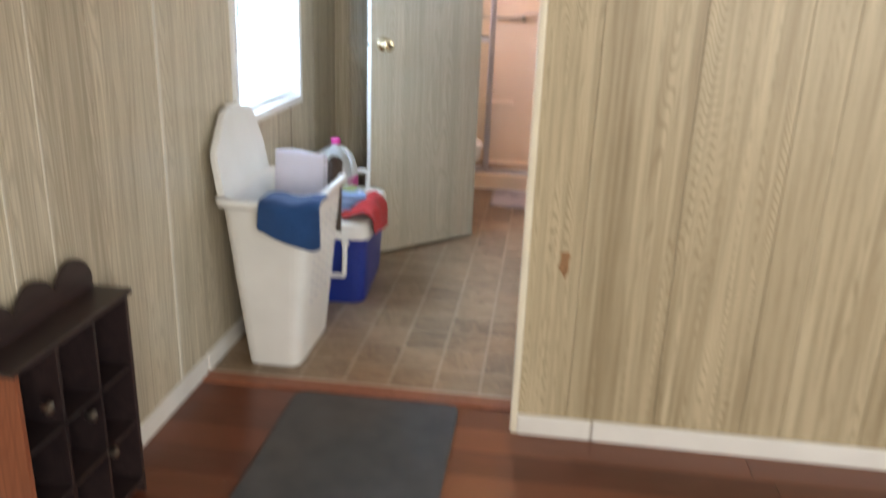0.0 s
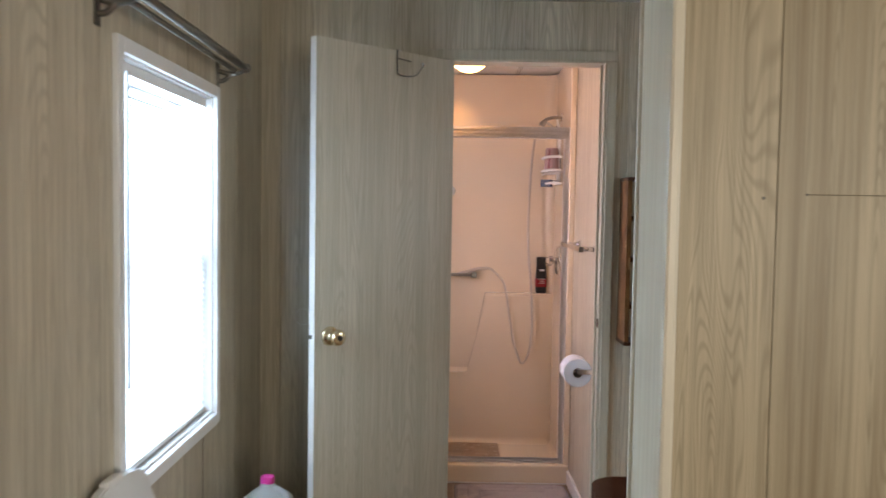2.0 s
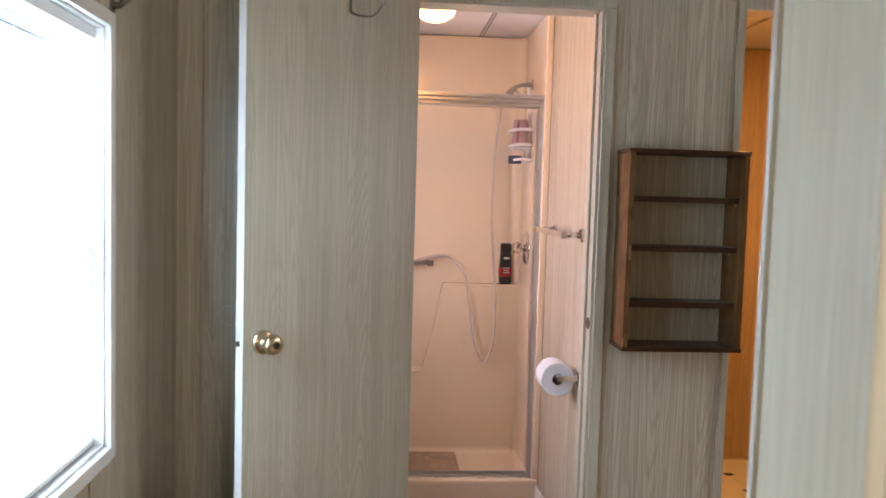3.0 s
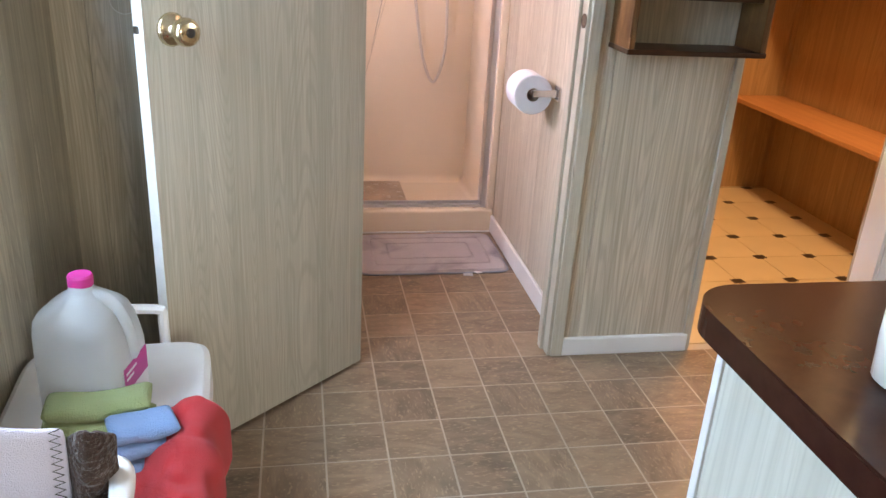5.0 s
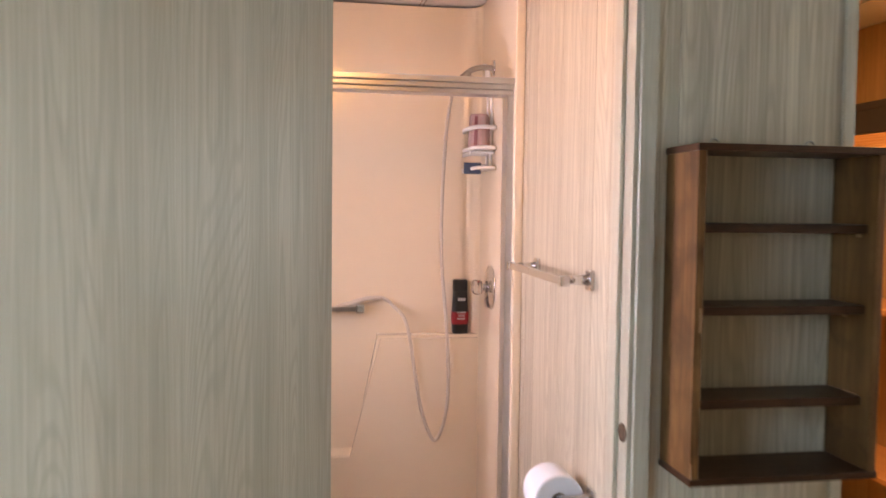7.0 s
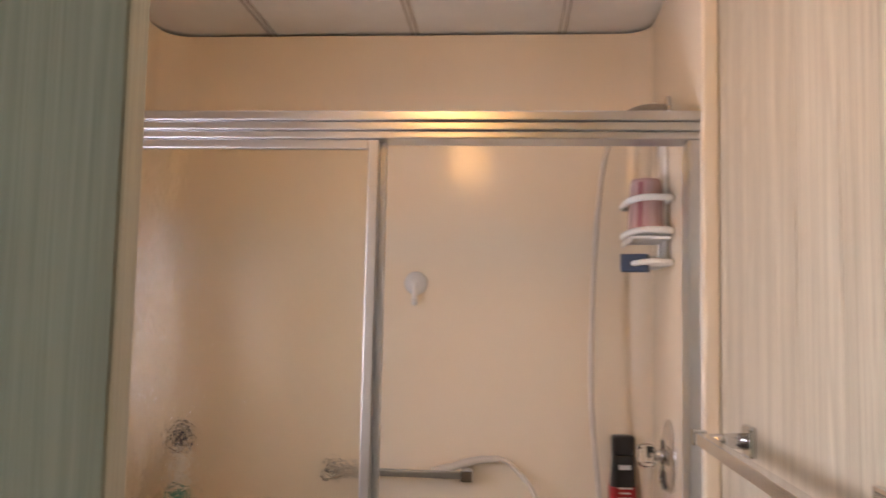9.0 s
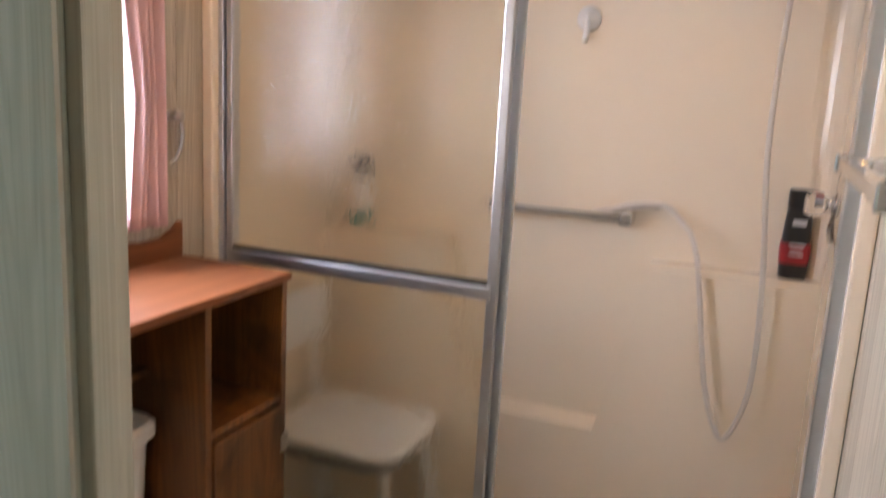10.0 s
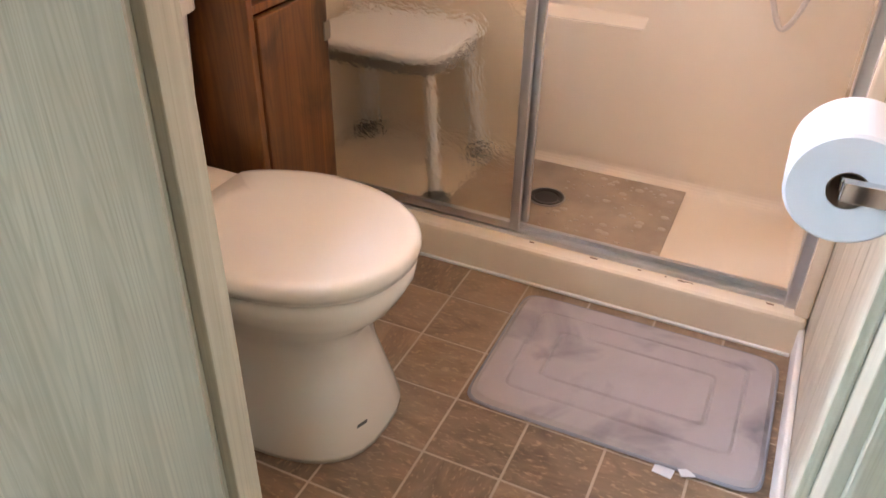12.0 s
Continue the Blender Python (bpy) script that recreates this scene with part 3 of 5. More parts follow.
def mini_blind():
    y0, y1, z0, z1 = WIN
    bl = thing("mini_blind", "white mini blind lowered and nearly closed in the window", "window blind", (XL - 0.028, (y0 + y1) / 2, z0))
    half = (y1 - y0) / 2 - 0.012
    H = z1 - z0
    part("headrail", cuboid(-0.012, 0.014, -half, half, H - 0.034, H - 0.007, 0.002), VINYL_WHITE, bl)
    part("bottom_rail", cuboid(-0.010, 0.010, -half, half, 0.012, 0.024, 0.002), VINYL_WHITE, bl)
    slat = bmesh.new()
    prof = [(-0.0115, 0.0), (-0.005, 0.0016), (0.0, 0.0021), (0.005, 0.0016), (0.0115, 0.0)]
    rows = [[slat.verts.new((u, y, v)) for u, v in prof] for y in (-half, half)]
    for i in range(4):
        slat.faces.new((rows[0][i], rows[0][i + 1], rows[1][i + 1], rows[1][i]))
    first = part("slat", slat, SLAT, bl)
    n = int((H - 0.07) / 0.0185)
    for i in range(n):
        o = first if i == 0 else new("slat", first.data)
        o.parent = bl
        o.matrix_local = pose(0, 0, 0.035 + i * 0.0185, 0, 52, 0)
    for y in (-half * 0.6, half * 0.6):
        part("ladder_cord", tube([(0.012, y, 0.02), (0.012, y, H - 0.03)], 0.0008, 6, smooth=1), VINYL_WHITE, bl)
    part("tilt_wand", tube([(0.022, -half + 0.05, H - 0.03), (0.024, -half + 0.05, 0.22)], 0.0045, 8, smooth=1), plain("wand_plastic", (0.55, 0.58, 0.62), 0.25), bl, "clear grey tilt wand")


mini_blind()


def curtain_rod():
    r = thing("curtain_rod", "brushed nickel double curtain rod on wall brackets, no curtain", "curtain rod", (XL, 2.772, 1.852))
    for y in (-0.425, 0.425):
        b = part("bracket", cuboid(0, 0.004, y - 0.013, y + 0.013, -0.045, 0.045, 0.001), DARK_NICKEL, r)
        part("arm", tube([(0.003, y, 0.012), (0.03, y, 0.004), (0.055, y, 0.004), (0.075, y, 0.010), (0.088, y, 0.020)], 0.008, 10), DARK_NICKEL, b)
        part("arm", tube([(0.003, y, -0.02), (0.02, y, -0.018), (0.035, y, -0.006), (0.045, y, 0.006)], 0.007, 10), DARK_NICKEL, b)
    part("rod", tube([(0.083, -0.445, 0.026), (0.083, 0.445, 0.026)], 0.0115, 16, smooth=1), DARK_NICKEL, r)
    part("rod", tube([(0.055, -0.44, 0.014), (0.055, 0.44, 0.014)], 0.008, 12, smooth=1), DARK_NICKEL, r)
    for y in (-0.455, 0.455):
        part("finial", lathe([(0.004, -0.016), (0.013, -0.011), (0.0155, 0), (0.013, 0.011), (0.004, 0.016)], 16, m=pose(0.083, y, 0.026, 90, 0, 0)), DARK_NICKEL, r, smooth=True)


curtain_rod()


# ---------------------------------------------------------------- hall things
def laundry_hamper():
    h = thing("laundry_hamper", "tall white plastic laundry hamper with its lid open against the wall", "hamper", (-0.783, 2.342, 0))

    def ring(z, hx, hy, p=7, cx=0.0):
        return [Vector(q) for q in superring(cx, 0, z, hx, hy, p, 40)]
    body = loft([ring(0.0, 0.086, 0.18), ring(0.006, 0.095, 0.19), ring(0.30, 0.125, 0.215), ring(0.595, 0.152, 0.238),
                 ring(0.595, 0.145, 0.231), ring(0.30, 0.118, 0.208), ring(0.02, 0.09, 0.185)])
    part("body", body, PLASTIC, h, smooth=False)
    rim = loft([ring(0.575, 0.150, 0.237), ring(0.578, 0.168, 0.254), ring(0.600, 0.172, 0.258), ring(0.608, 0.165, 0.250), ring(0.604, 0.146, 0.232), ring(0.58, 0.143, 0.229)], closed=False)
    part("rim", rim, PLASTIC, h, smooth=True)
    for k in range(5):
        for j in range(9):
            z = 0.22 + 0.035 * j
            g = 0.118 + (z - 0.3) * 0.092
            part("vent", cuboid(g + 0.004, g + 0.0085, -0.13 + k * 0.06, -0.10 + k * 0.06, z, z + 0.012, 0.002, 1), PAPER, h)
    out = [(-0.205, 0.0), (0.235, 0.0), (0.212, 0.11), (0.150, 0.228), (0.125, 0.246), (0.06, 0.258), (-0.06, 0.262), (-0.095, 0.252), (-0.205, 0.146), (-0.214, 0.122)]
    lid = extruded(out, "x", -0.010, 0.014)
    bmesh.ops.bevel(lid, geom=list(lid.edges), offset=0.004, segments=2, affect="EDGES")
    m = pose(-0.152, 0, 0.606, 0, -6, 0)
    l = part("lid", lid, PLASTIC, h, local=m)
    part("lid_tab", cuboid(-0.008, 0.016, -0.045, 0.025, 0.250, 0.272, 0.008), PLASTIC, l, local=pose(0, 0, 0))
    for y in (-0.12, 0.12):
        part("lid_hinge", tube([(-0.155, y - 0.025, 0.607), (-0.155, y + 0.025, 0.607)], 0.007, 10, smooth=1), PLASTIC, h)


laundry_hamper()


def laundry():
    t = thing("blue_towel", "deep blue towel draped over the hamper's rim", "towel", (-0.70, 2.085, 0.61))

    def f(u, v):
        x = -0.085 + 0.20 * u
        drop = 0.05 + 0.12 * (0.35 + 0.65 * u) - 0.03 * max(0, u - 0.85) * 6
        s = v * (drop + 0.10)
        if s < 0.10:
            return (x, 0.10 - s, 0.006 + 0.006 * math.sin(9 * u))
        d = s - 0.10
        return (x - 0.02 * d * 6 * (1 - u), -0.012 + 0.008 * math.sin(7 * u + 2) - 0.004 + d * 0.06, -d + 0.002)
    drape(16, 16, f, 0.005, "cloth", NAVY_T, t)
    t = thing("white_blanket", "white woven blanket edge with dark zigzag stitching", "blanket", (-0.79, 2.54, 0.4))

    def g(u, v):
        return (-0.105 + 0.205 * u, 0.03 * v - 0.01 + 0.010 * math.sin(5 * u + 1), 0.275 * v + 0.008 * math.sin(4 * u))
    w = drape(16, 10, g, 0.010, "cloth", WHITE_T, t)
    st = bmesh.new()
    pts = []
    for i in range(57):
        v = i / 56
        pts.append((0.086 if i % 2 else 0.098, 0.03 * v - 0.02 + 0.010 * math.sin(5.6), 0.275 * v))
    tube(pts, 0.0009, 5, bm=st, smooth=1)
    part("stitching", st, BLACK, t, "dark zigzag blanket stitch")
    t = thing("brown_plush", "dark brown plush throw stuffed in the hamper", "throw", (-0.665, 2.54, 0.4))

    def q(u, v):
        n = noise.noise(Vector((u * 9, v * 14, 3)))
        a = math.pi * u
        return (-0.024 + 0.05 * u, -0.005 - 0.024 * math.sin(a) + 0.03 * v + 0.006 * n, 0.272 * v + 0.006 * n - 0.02 * (1 - math.sin(a)))
    drape(10, 30, q, 0.012, "cloth", BROWN_T, t)


laundry()


def cooler():
    c = thing("cooler", "blue plastic picnic cooler with white lid and handles", "cooler", (-0.777, 3.015, 0), 4)
    L, W = 0.29, 0.18
    body = loft([superring(0, 0, 0.0, W - 0.03, L - 0.03, 9), superring(0, 0, 0.004, W - 0.022, L - 0.022, 9), superring(0, 0, 0.285, W - 0.004, L - 0.004, 9)])
    part("body", body, BLUE_BODY, c)
    lid = loft([superring(0, 0, 0.285, W - 0.002, L - 0.002, 9), superring(0, 0, 0.289, W + 0.006, L + 0.006, 9), superring(0, 0, 0.350, W + 0.004, L + 0.004, 9), superring(0, 0, 0.360, W - 0.008, L - 0.008, 9)])
    part("lid", lid, PLASTIC, c)
    part("lid_catch", cuboid(W + 0.002, W + 0.012, -0.05, 0.05, 0.275, 0.345, 0.003), PLASTIC, c)
    part("handle", tube([(-0.085, L + 0.004, 0.27), (-0.085, L + 0.014, 0.40), (-0.07, L + 0.016, 0.43), (0.07, L + 0.016, 0.43), (0.085, L + 0.014, 0.40), (0.085, L + 0.004, 0.27)], 0.011, 8, smooth=3), PLASTIC, c)
    part("handle", tube([(-0.085, -L - 0.006, 0.27), (-0.085, -L - 0.03, 0.16), (-0.07, -L - 0.032, 0.145), (0.07, -L - 0.032, 0.145), (0.085, -L - 0.03, 0.16), (0.085, -L - 0.006, 0.27)], 0.010, 8, smooth=3), PLASTIC, c)
    for s in (-1, 1):
        for x in (-0.085, 0.085):
            part("handle_pivot", lathe([(0.016, 0), (0.016, 0.01), (0.01, 0.014)], 16, m=pose(x, s * (L - 0.006), 0.272, -90 * s, 0, 0)), PLASTIC, c)


cooler()


def water_jug():
    j = thing("water_jug", "milky plastic gallon jug of water with pink cap and magenta label", "jug", (-0.797, 3.08, 0.361), -12)
    sec = []
    for z, r, p, off in ((0.0, 0.066, 5, 0.0), (0.006, 0.0755, 5.5, 0.0), (0.060, 0.077, 5.5, 0.0), (0.115, 0.077, 5.5, 0.0), (0.140, 0.0755, 5, -0.002), (0.172, 0.071, 4.6, -0.006),
                         (0.192, 0.067, 4.2, -0.009), (0.202, 0.061, 3.8, -0.010), (0.218, 0.044, 2.8, -0.007), (0.231, 0.027, 2.2, -0.004), (0.237, 0.0215, 2, -0.004), (0.247, 0.020, 2, -0.004)):
        sec.append(superring(off, 0, z, r, min(r * 1.08, 0.077), p, 48))
    part("body", loft(sec), JUG, j, smooth=True)
    part("handle", tube([(0.008, 0, 0.226), (0.030, 0, 0.224), (0.050, 0, 0.212), (0.064, 0, 0.188), (0.072, 0, 0.158), (0.076, 0, 0.124), (0.070, 0, 0.108)], [0.012, 0.012, 0.0115, 0.0115, 0.0125, 0.0135, 0.012], 12), JUG, j, smooth=True)
    part("cap", lathe([(0.0205, 0.244), (0.0215, 0.246), (0.0215, 0.262), (0.0195, 0.265)], 32, m=pose(-0.004, 0, 0)), PINK, j, "pink screw cap")
    lab = part("label", cuboid(0.0765, 0.0785, -0.050, 0.050, 0.020, 0.104, 0.0005, 1), PAPER, j, "white and magenta label")
    part("label_band", cuboid(0.0785, 0.0792, -0.050, 0.050, 0.056, 0.104), LABEL, lab)
    for k, (a, b) in enumerate(((-0.042, 0.002), (-0.042, -0.012))):
        part("label_text", cuboid(0.0792, 0.0797, a, b, 0.088 - k * 0.011, 0.093 - k * 0.011), PAPER, lab)


water_jug()


def folded(name, label, loc, rz, w, d, layers, mat, seed=1):
    """A cloth folded into soft flat rolls that lie on one another, each with rounded ends and a slight sag."""
    t = thing(name, label, "towel", loc, rz)
    z = 0.0
    for k, h in enumerate(layers):
        secs = []
        for i in range(33):
            u = i / 32
            e = min(u, 1 - u) * w
            taper = 1.0 if e > h * 0.5 else max(0.25, math.sqrt(max(0.0, 1 - (1 - e / (h * 0.5)) ** 2)))
            bow = 0.010 * math.sin(2.4 * u + seed + k)
            ring = []
            for q in range(32):
                a = 2 * math.pi * q / 32
                c, s_ = math.cos(a), math.sin(a)
                n2 = noise.noise(Vector((u * 5, 1.3 * c + seed, 1.3 * s_ + 3 * k)))
                y = d / 2 * (0.9 + 0.1 * taper) * math.copysign(abs(c) ** 0.7, c) * (1 + 0.06 * n2)
                zz = h / 2 * taper * math.copysign(abs(s_) ** 0.9, s_) * (1 + 0.10 * n2)
                ring.append(((u - 0.5) * w * (1 - 0.05 * k), y + bow + 0.008 * k, z + h / 2 + zz + 0.004 * math.sin(5 * u + k) * (k > 0)))
            secs.append(ring)
        part("fold", loft(secs), mat, t, smooth=True)
        z += h * 0.88
    return t


folded("green_towel", "light green terry towel folded on the cooler's lid", (-0.765, 2.960, 0.359), 6, 0.19, 0.074, (0.030, 0.032, 0.034), GREEN_T, 2)
folded("blue_cloth", "light blue terry cloth folded beside the green towel", (-0.676, 2.885, 0.359), 22, 0.118, 0.078, (0.028, 0.030, 0.030), BLUE_T, 5)


def red_towel():
    t = thing("red_towel", "red terry towel bunched over the cooler's edge", "towel", (-0.634, 2.872, 0.362))

    def f(u, v):
        n = noise.noise(Vector((u * 4, v * 5, 7)))
        n2 = noise.noise(Vector((u * 9, v * 8, 2)))
        fold = 0.5 + 0.5 * math.sin(13 * v + 2.2 * u)
        x = -0.070 + 0.118 * min(u, 0.70) / 0.70
        y = -0.115 + 0.25 * v - 0.03 * math.sin(3 * u) + 0.012 * n
        hump = 0.046 * math.exp(-((u - 0.55) / 0.30) ** 2) * (0.55 + 0.6 * v) + 0.012 * fold * u + 0.010 * abs(n)
        z = max(0.008 + hump, 0.006)
        if u > 0.70:
            d = u - 0.70
            x += 0.020 * math.sin(min(1, d / 0.12) * math.pi / 2) + 0.012 * fold * min(1, d / 0.1)
            z -= 0.30 * d * (0.75 + 0.5 * v) * min(1, d / 0.10)
        return (x, y, z + 0.004 * n2)
    drape(36, 40, f, 0.008, "cloth", RED_T, t)
    part("hem", tube([(0.066, -0.02, -0.045), (0.070, 0.02, -0.055), (0.068, 0.06, -0.062)], 0.0055, 8), RED_T, t, smooth=True)


red_towel()


def wall_shelf():
    s = thing("wall_shelf", "dark walnut-stained open wooden wall shelf, empty and scuffed", "shelf", (0.592, YE, 0.945))
    W, D, HH, T = 0.190, 0.133, 0.630, 0.017
    for a, b in ((-W, -W + T), (W - T, W)):
        part("side", cuboid(a, b, -D, -0.001, 0.012, HH - 0.012, 0.002), WORN_WALNUT, s)
    part("bottom", cuboid(-W - 0.002, W + 0.002, -D - 0.003, -0.001, 0, 0.0135, 0.002), DARK_WOOD, s)
    part("top", cuboid(-W - 0.002, W + 0.002, -D - 0.003, -0.001, HH - 0.0135, HH, 0.002), DARK_WOOD, s)
    for z in (0.135, 0.312, 0.467):
        part("board", cuboid(-W + T - 0.001, W - T + 0.001, -D + 0.024, -0.003, z, z + 0.018, 0.004), DARK_WOOD, s)
    for x in (-0.105, 0.10):
        part("hanger", tube([(x - 0.009, -0.03, HH), (x - 0.009, -0.028, HH + 0.012), (x, -0.027, HH + 0.018), (x + 0.009, -0.028, HH + 0.012), (x + 0.009, -0.03, HH)], 0.0022, 8, smooth=4), NICKEL, s, "small metal hanging eye")
    for x, y, z, w, h in ((-W + 0.001, -D + 0.004, 0.014, 0.012, 0.028), (-W + 0.012, -D - 0.0005, 0.285, 0.006, 0.045), (W - T - 0.0008, -0.05, 0.300, 0.012, 0.016), (W - T - 0.0008, -0.075, 0.145, 0.04, 0.01), (W - T - 0.0008, -0.085, 0.46, 0.014, 0.012)):
        part("scuff", cuboid(x - 0.0006, x + 0.0006, y - w / 2, y + w / 2, z, z + h, 0.0004, 1) if abs(y) < D else cuboid(x - w / 2, x + w / 2, y - 0.0004, y + 0.0006, z, z + h), plain("bare_wood", (0.36, 0.20, 0.10), 0.7), s, "bare chipped wood")


wall_shelf()


def counter():
    c = thing("countertop", "glossy dark brown laminate countertop with rounded corner", "countertop", (0.082, YP1, 0.760))
    r, L, W = 0.075, 2.0, 0.548
    out = [(0, 0.0), (L, 0.0), (L, W)] + [(r - r * math.sin(a), W - r + r * math.cos(a)) for a in [math.pi / 2 * i / 12 for i in range(13)]]
    bm = extruded(out, "z", 0, 0.040)
    bmesh.ops.bevel(bm, geom=[e for e in bm.edges if abs(e.verts[0].co.z - e.verts[1].co.z) < 1e-6], offset=0.003, segments=2, affect="EDGES")
    part("slab", bm, COUNTER, c)
    b = thing("kitchen_cabinet", "pale wood-print base cabinet end under the counter", "cabinet", (0.095, YP1, 0))
    part("end_panel", cuboid(0, 0.012, 0.0, 0.436, 0.0, 0.759), PALE_PANEL, b)
    part("corner_strip", cuboid(-0.004, 0.016, 0.436, 0.452, 0.0, 0.759, 0.002), WHITE_TRIM, b)
    part("body", cuboid(0.013, 1.95, 0.0, 0.434, 0.09, 0.758), PALE_PANEL, b)
    for k in range(3):
        d = part("cabinet_door", cuboid(0.03 + k * 0.63, 0.64 + k * 0.63, 0.435, 0.451, 0.12, 0.74, 0.003), PALE_PANEL, b)
        part("handle", tube([(0.56 + k * 0.63, 0.450, 0.55), (0.56 + k * 0.63, 0.472, 0.57), (0.56 + k * 0.63, 0.472, 0.65), (0.56 + k * 0.63, 0.450, 0.67)], 0.004, 8), NICKEL, d)
    m = thing("white_mug", "plain white mug standing on the counter", "mug", (0.222, 2.36, 0.8005))
    part("cup", lathe([(0.036, 0), (0.041, 0.004), (0.044, 0.05), (0.044, 0.09), (0.040, 0.09), (0.040, 0.05), (0.036, 0.008)], 32), PORCELAIN, m, smooth=True)
    part("handle", tube([(0.042, 0, 0.07), (0.065, 0, 0.07), (0.072, 0, 0.045), (0.062, 0, 0.02), (0.042, 0, 0.02)], 0.005, 8), PORCELAIN, m, smooth=True)


counter()


# ---------------------------------------------------------------- near room
def cubby_cabinet():
    c = thing("cubby_cabinet", "small near-black wooden cubby cabinet with scalloped back rail", "cabinet", (XL + 0.016, 1.003, 0))
    L, D, HH, T = 0.425, 0.098, 0.565, 0.014
    part("top", cuboid(0, D + 0.008, -0.01, L + 0.01, HH - T, HH, 0.003), BLACK_WOOD, c)
    part("bottom", cuboid(0, D, 0, L, 0.03, 0.03 + T, 0.002), BLACK_WOOD, c)
    part("back", cuboid(0, 0.006, 0, L, 0.0, HH - T), BLACK_WOOD, c)
    part("side", cuboid(0.006, D, L - T, L, 0, HH - T, 0.002), BLACK_WOOD, c)
    part("side", cuboid(0.006, D, 0, T, 0, HH - T, 0.002), RED_WOOD, c, "reddish worn wooden side")
    for y in (0.135, 0.275):
        part("divider", cuboid(0.006, D - 0.004, y, y + 0.010, 0.05, HH - T, 0.001), BLACK_WOOD, c)
    for z in (0.20, 0.36):
        part("board", cuboid(0.006, D - 0.004, T, L - T, z, z + 0.010, 0.001), BLACK_WOOD, c)
    for y, z in ((0.07, 0.44), (0.21, 0.34), (0.28, 0.20)):
        part("knob", lathe([(0.006, 0), (0.006, 0.008), (0.013, 0.014), (0.012, 0.022), (0.004, 0.025)], 16, m=pose(D - 0.004, y, z + 0.005, 0, 90, 0)), NICKEL, c, "dull metal knob")
    out = [(0.0, 0.0)]
    for i in range(41):
        u = i / 40
        out.append((L * (1 - u), 0.035 + 0.055 * abs(math.sin(u * math.pi * 3)) ** 0.7))
    out = [(0, 0), (L, 0)] + out[1:]
    part("back_rail", extruded(out, "x", 0.001, 0.013), BLACK_WOOD, c, local=pose(0, 0, HH))


cubby_cabinet()

rug = thing("door_rug", "charcoal grey doormat lying on the laminate floor", "rug", (-0.38, 1.525, 0.0))
part("mat_body", loft([superring(0, 0, 0.0, 0.265, 0.47, 22, 60), superring(0, 0, 0.006, 0.268, 0.473, 22, 60), superring(0, 0, 0.010, 0.262, 0.467, 22, 60)]), RUG, rug)


def wall_marks():
    n = thing("wall_nail", "small dark nail hole in the partition's panel", "nail", (0.198, YP0, 1.468))
    part("head", lathe([(0.0026, 0), (0.0022, 0.002)], 12, m=pose(0, 0, 0, 90, 0, 0)), DARK_HOLE, n)
    w = thing("wall_scar", "torn patch of panel print showing brown board", "damage", (0.172, YP0, 0.553))
    out = [(-0.012, 0.03), (0.006, 0.034), (0.016, 0.026), (0.012, 0.0), (0.014, -0.022), (0.004, -0.046), (-0.006, -0.026), (-0.018, -0.016), (-0.010, 0.006)]
    part("patch", extruded(out, "y", -0.0012, 0.0), plain("bare_board", (0.33, 0.18, 0.09), 0.8, vary=0.2, scale=90), w)
    s = thing("wall_scratch", "thin level scratch across the panel print", "scratch", (0.262, YP0, 1.474))
    part("line", cuboid(0, 0.26, -0.0008, 0.0, -0.0006, 0.0008), plain("scratch_line", (0.16, 0.12, 0.07), 0.8), s)
    part("dot", lathe([(0.0018, 0), (0.0018, 0.0012)], 10, m=pose(0, 0, 0, 90, 0, 0)), DARK_HOLE, s)


wall_marks()
k = thing("knob_mark", "faint round mark pressed into the wall by the door knob", "wall mark", (-0.824, YE, 1.016))
bm = bmesh.new()
for r0, r1 in ((0.0305, 0.032),):
    lathe([(r0, 0.0), (r0, 0.0012), (r1, 0.0012), (r1, 0.0)], 40, bm=bm, m=pose(0, 0, 0, 90, 0, 0))
for fc in [f for f in bm.faces if len(f.verts) > 10]:
    bm.faces.remove(fc)
part("ring", bm, BATTEN, k)
g = thing("wall_gap", "dark open joint between wall panels below the window", "wall mark", (XL, 3.054, 0.52))
part("gap", cuboid(-0.001, 0.0008, -0.0025, 0.0025, 0, 0.24), DARK_WOOD, g)
board("trim", XL, XL + 0.003, 1.335, 1.340, 0.066, CZ, 0.001, BATTEN, "thin pale line over a wall joint", "trim")
board("trim", XL, XL + 0.003, 1.195, 1.200, 0.066, CZ, 0.001, BATTEN, "thin pale line over a wall joint", "trim")


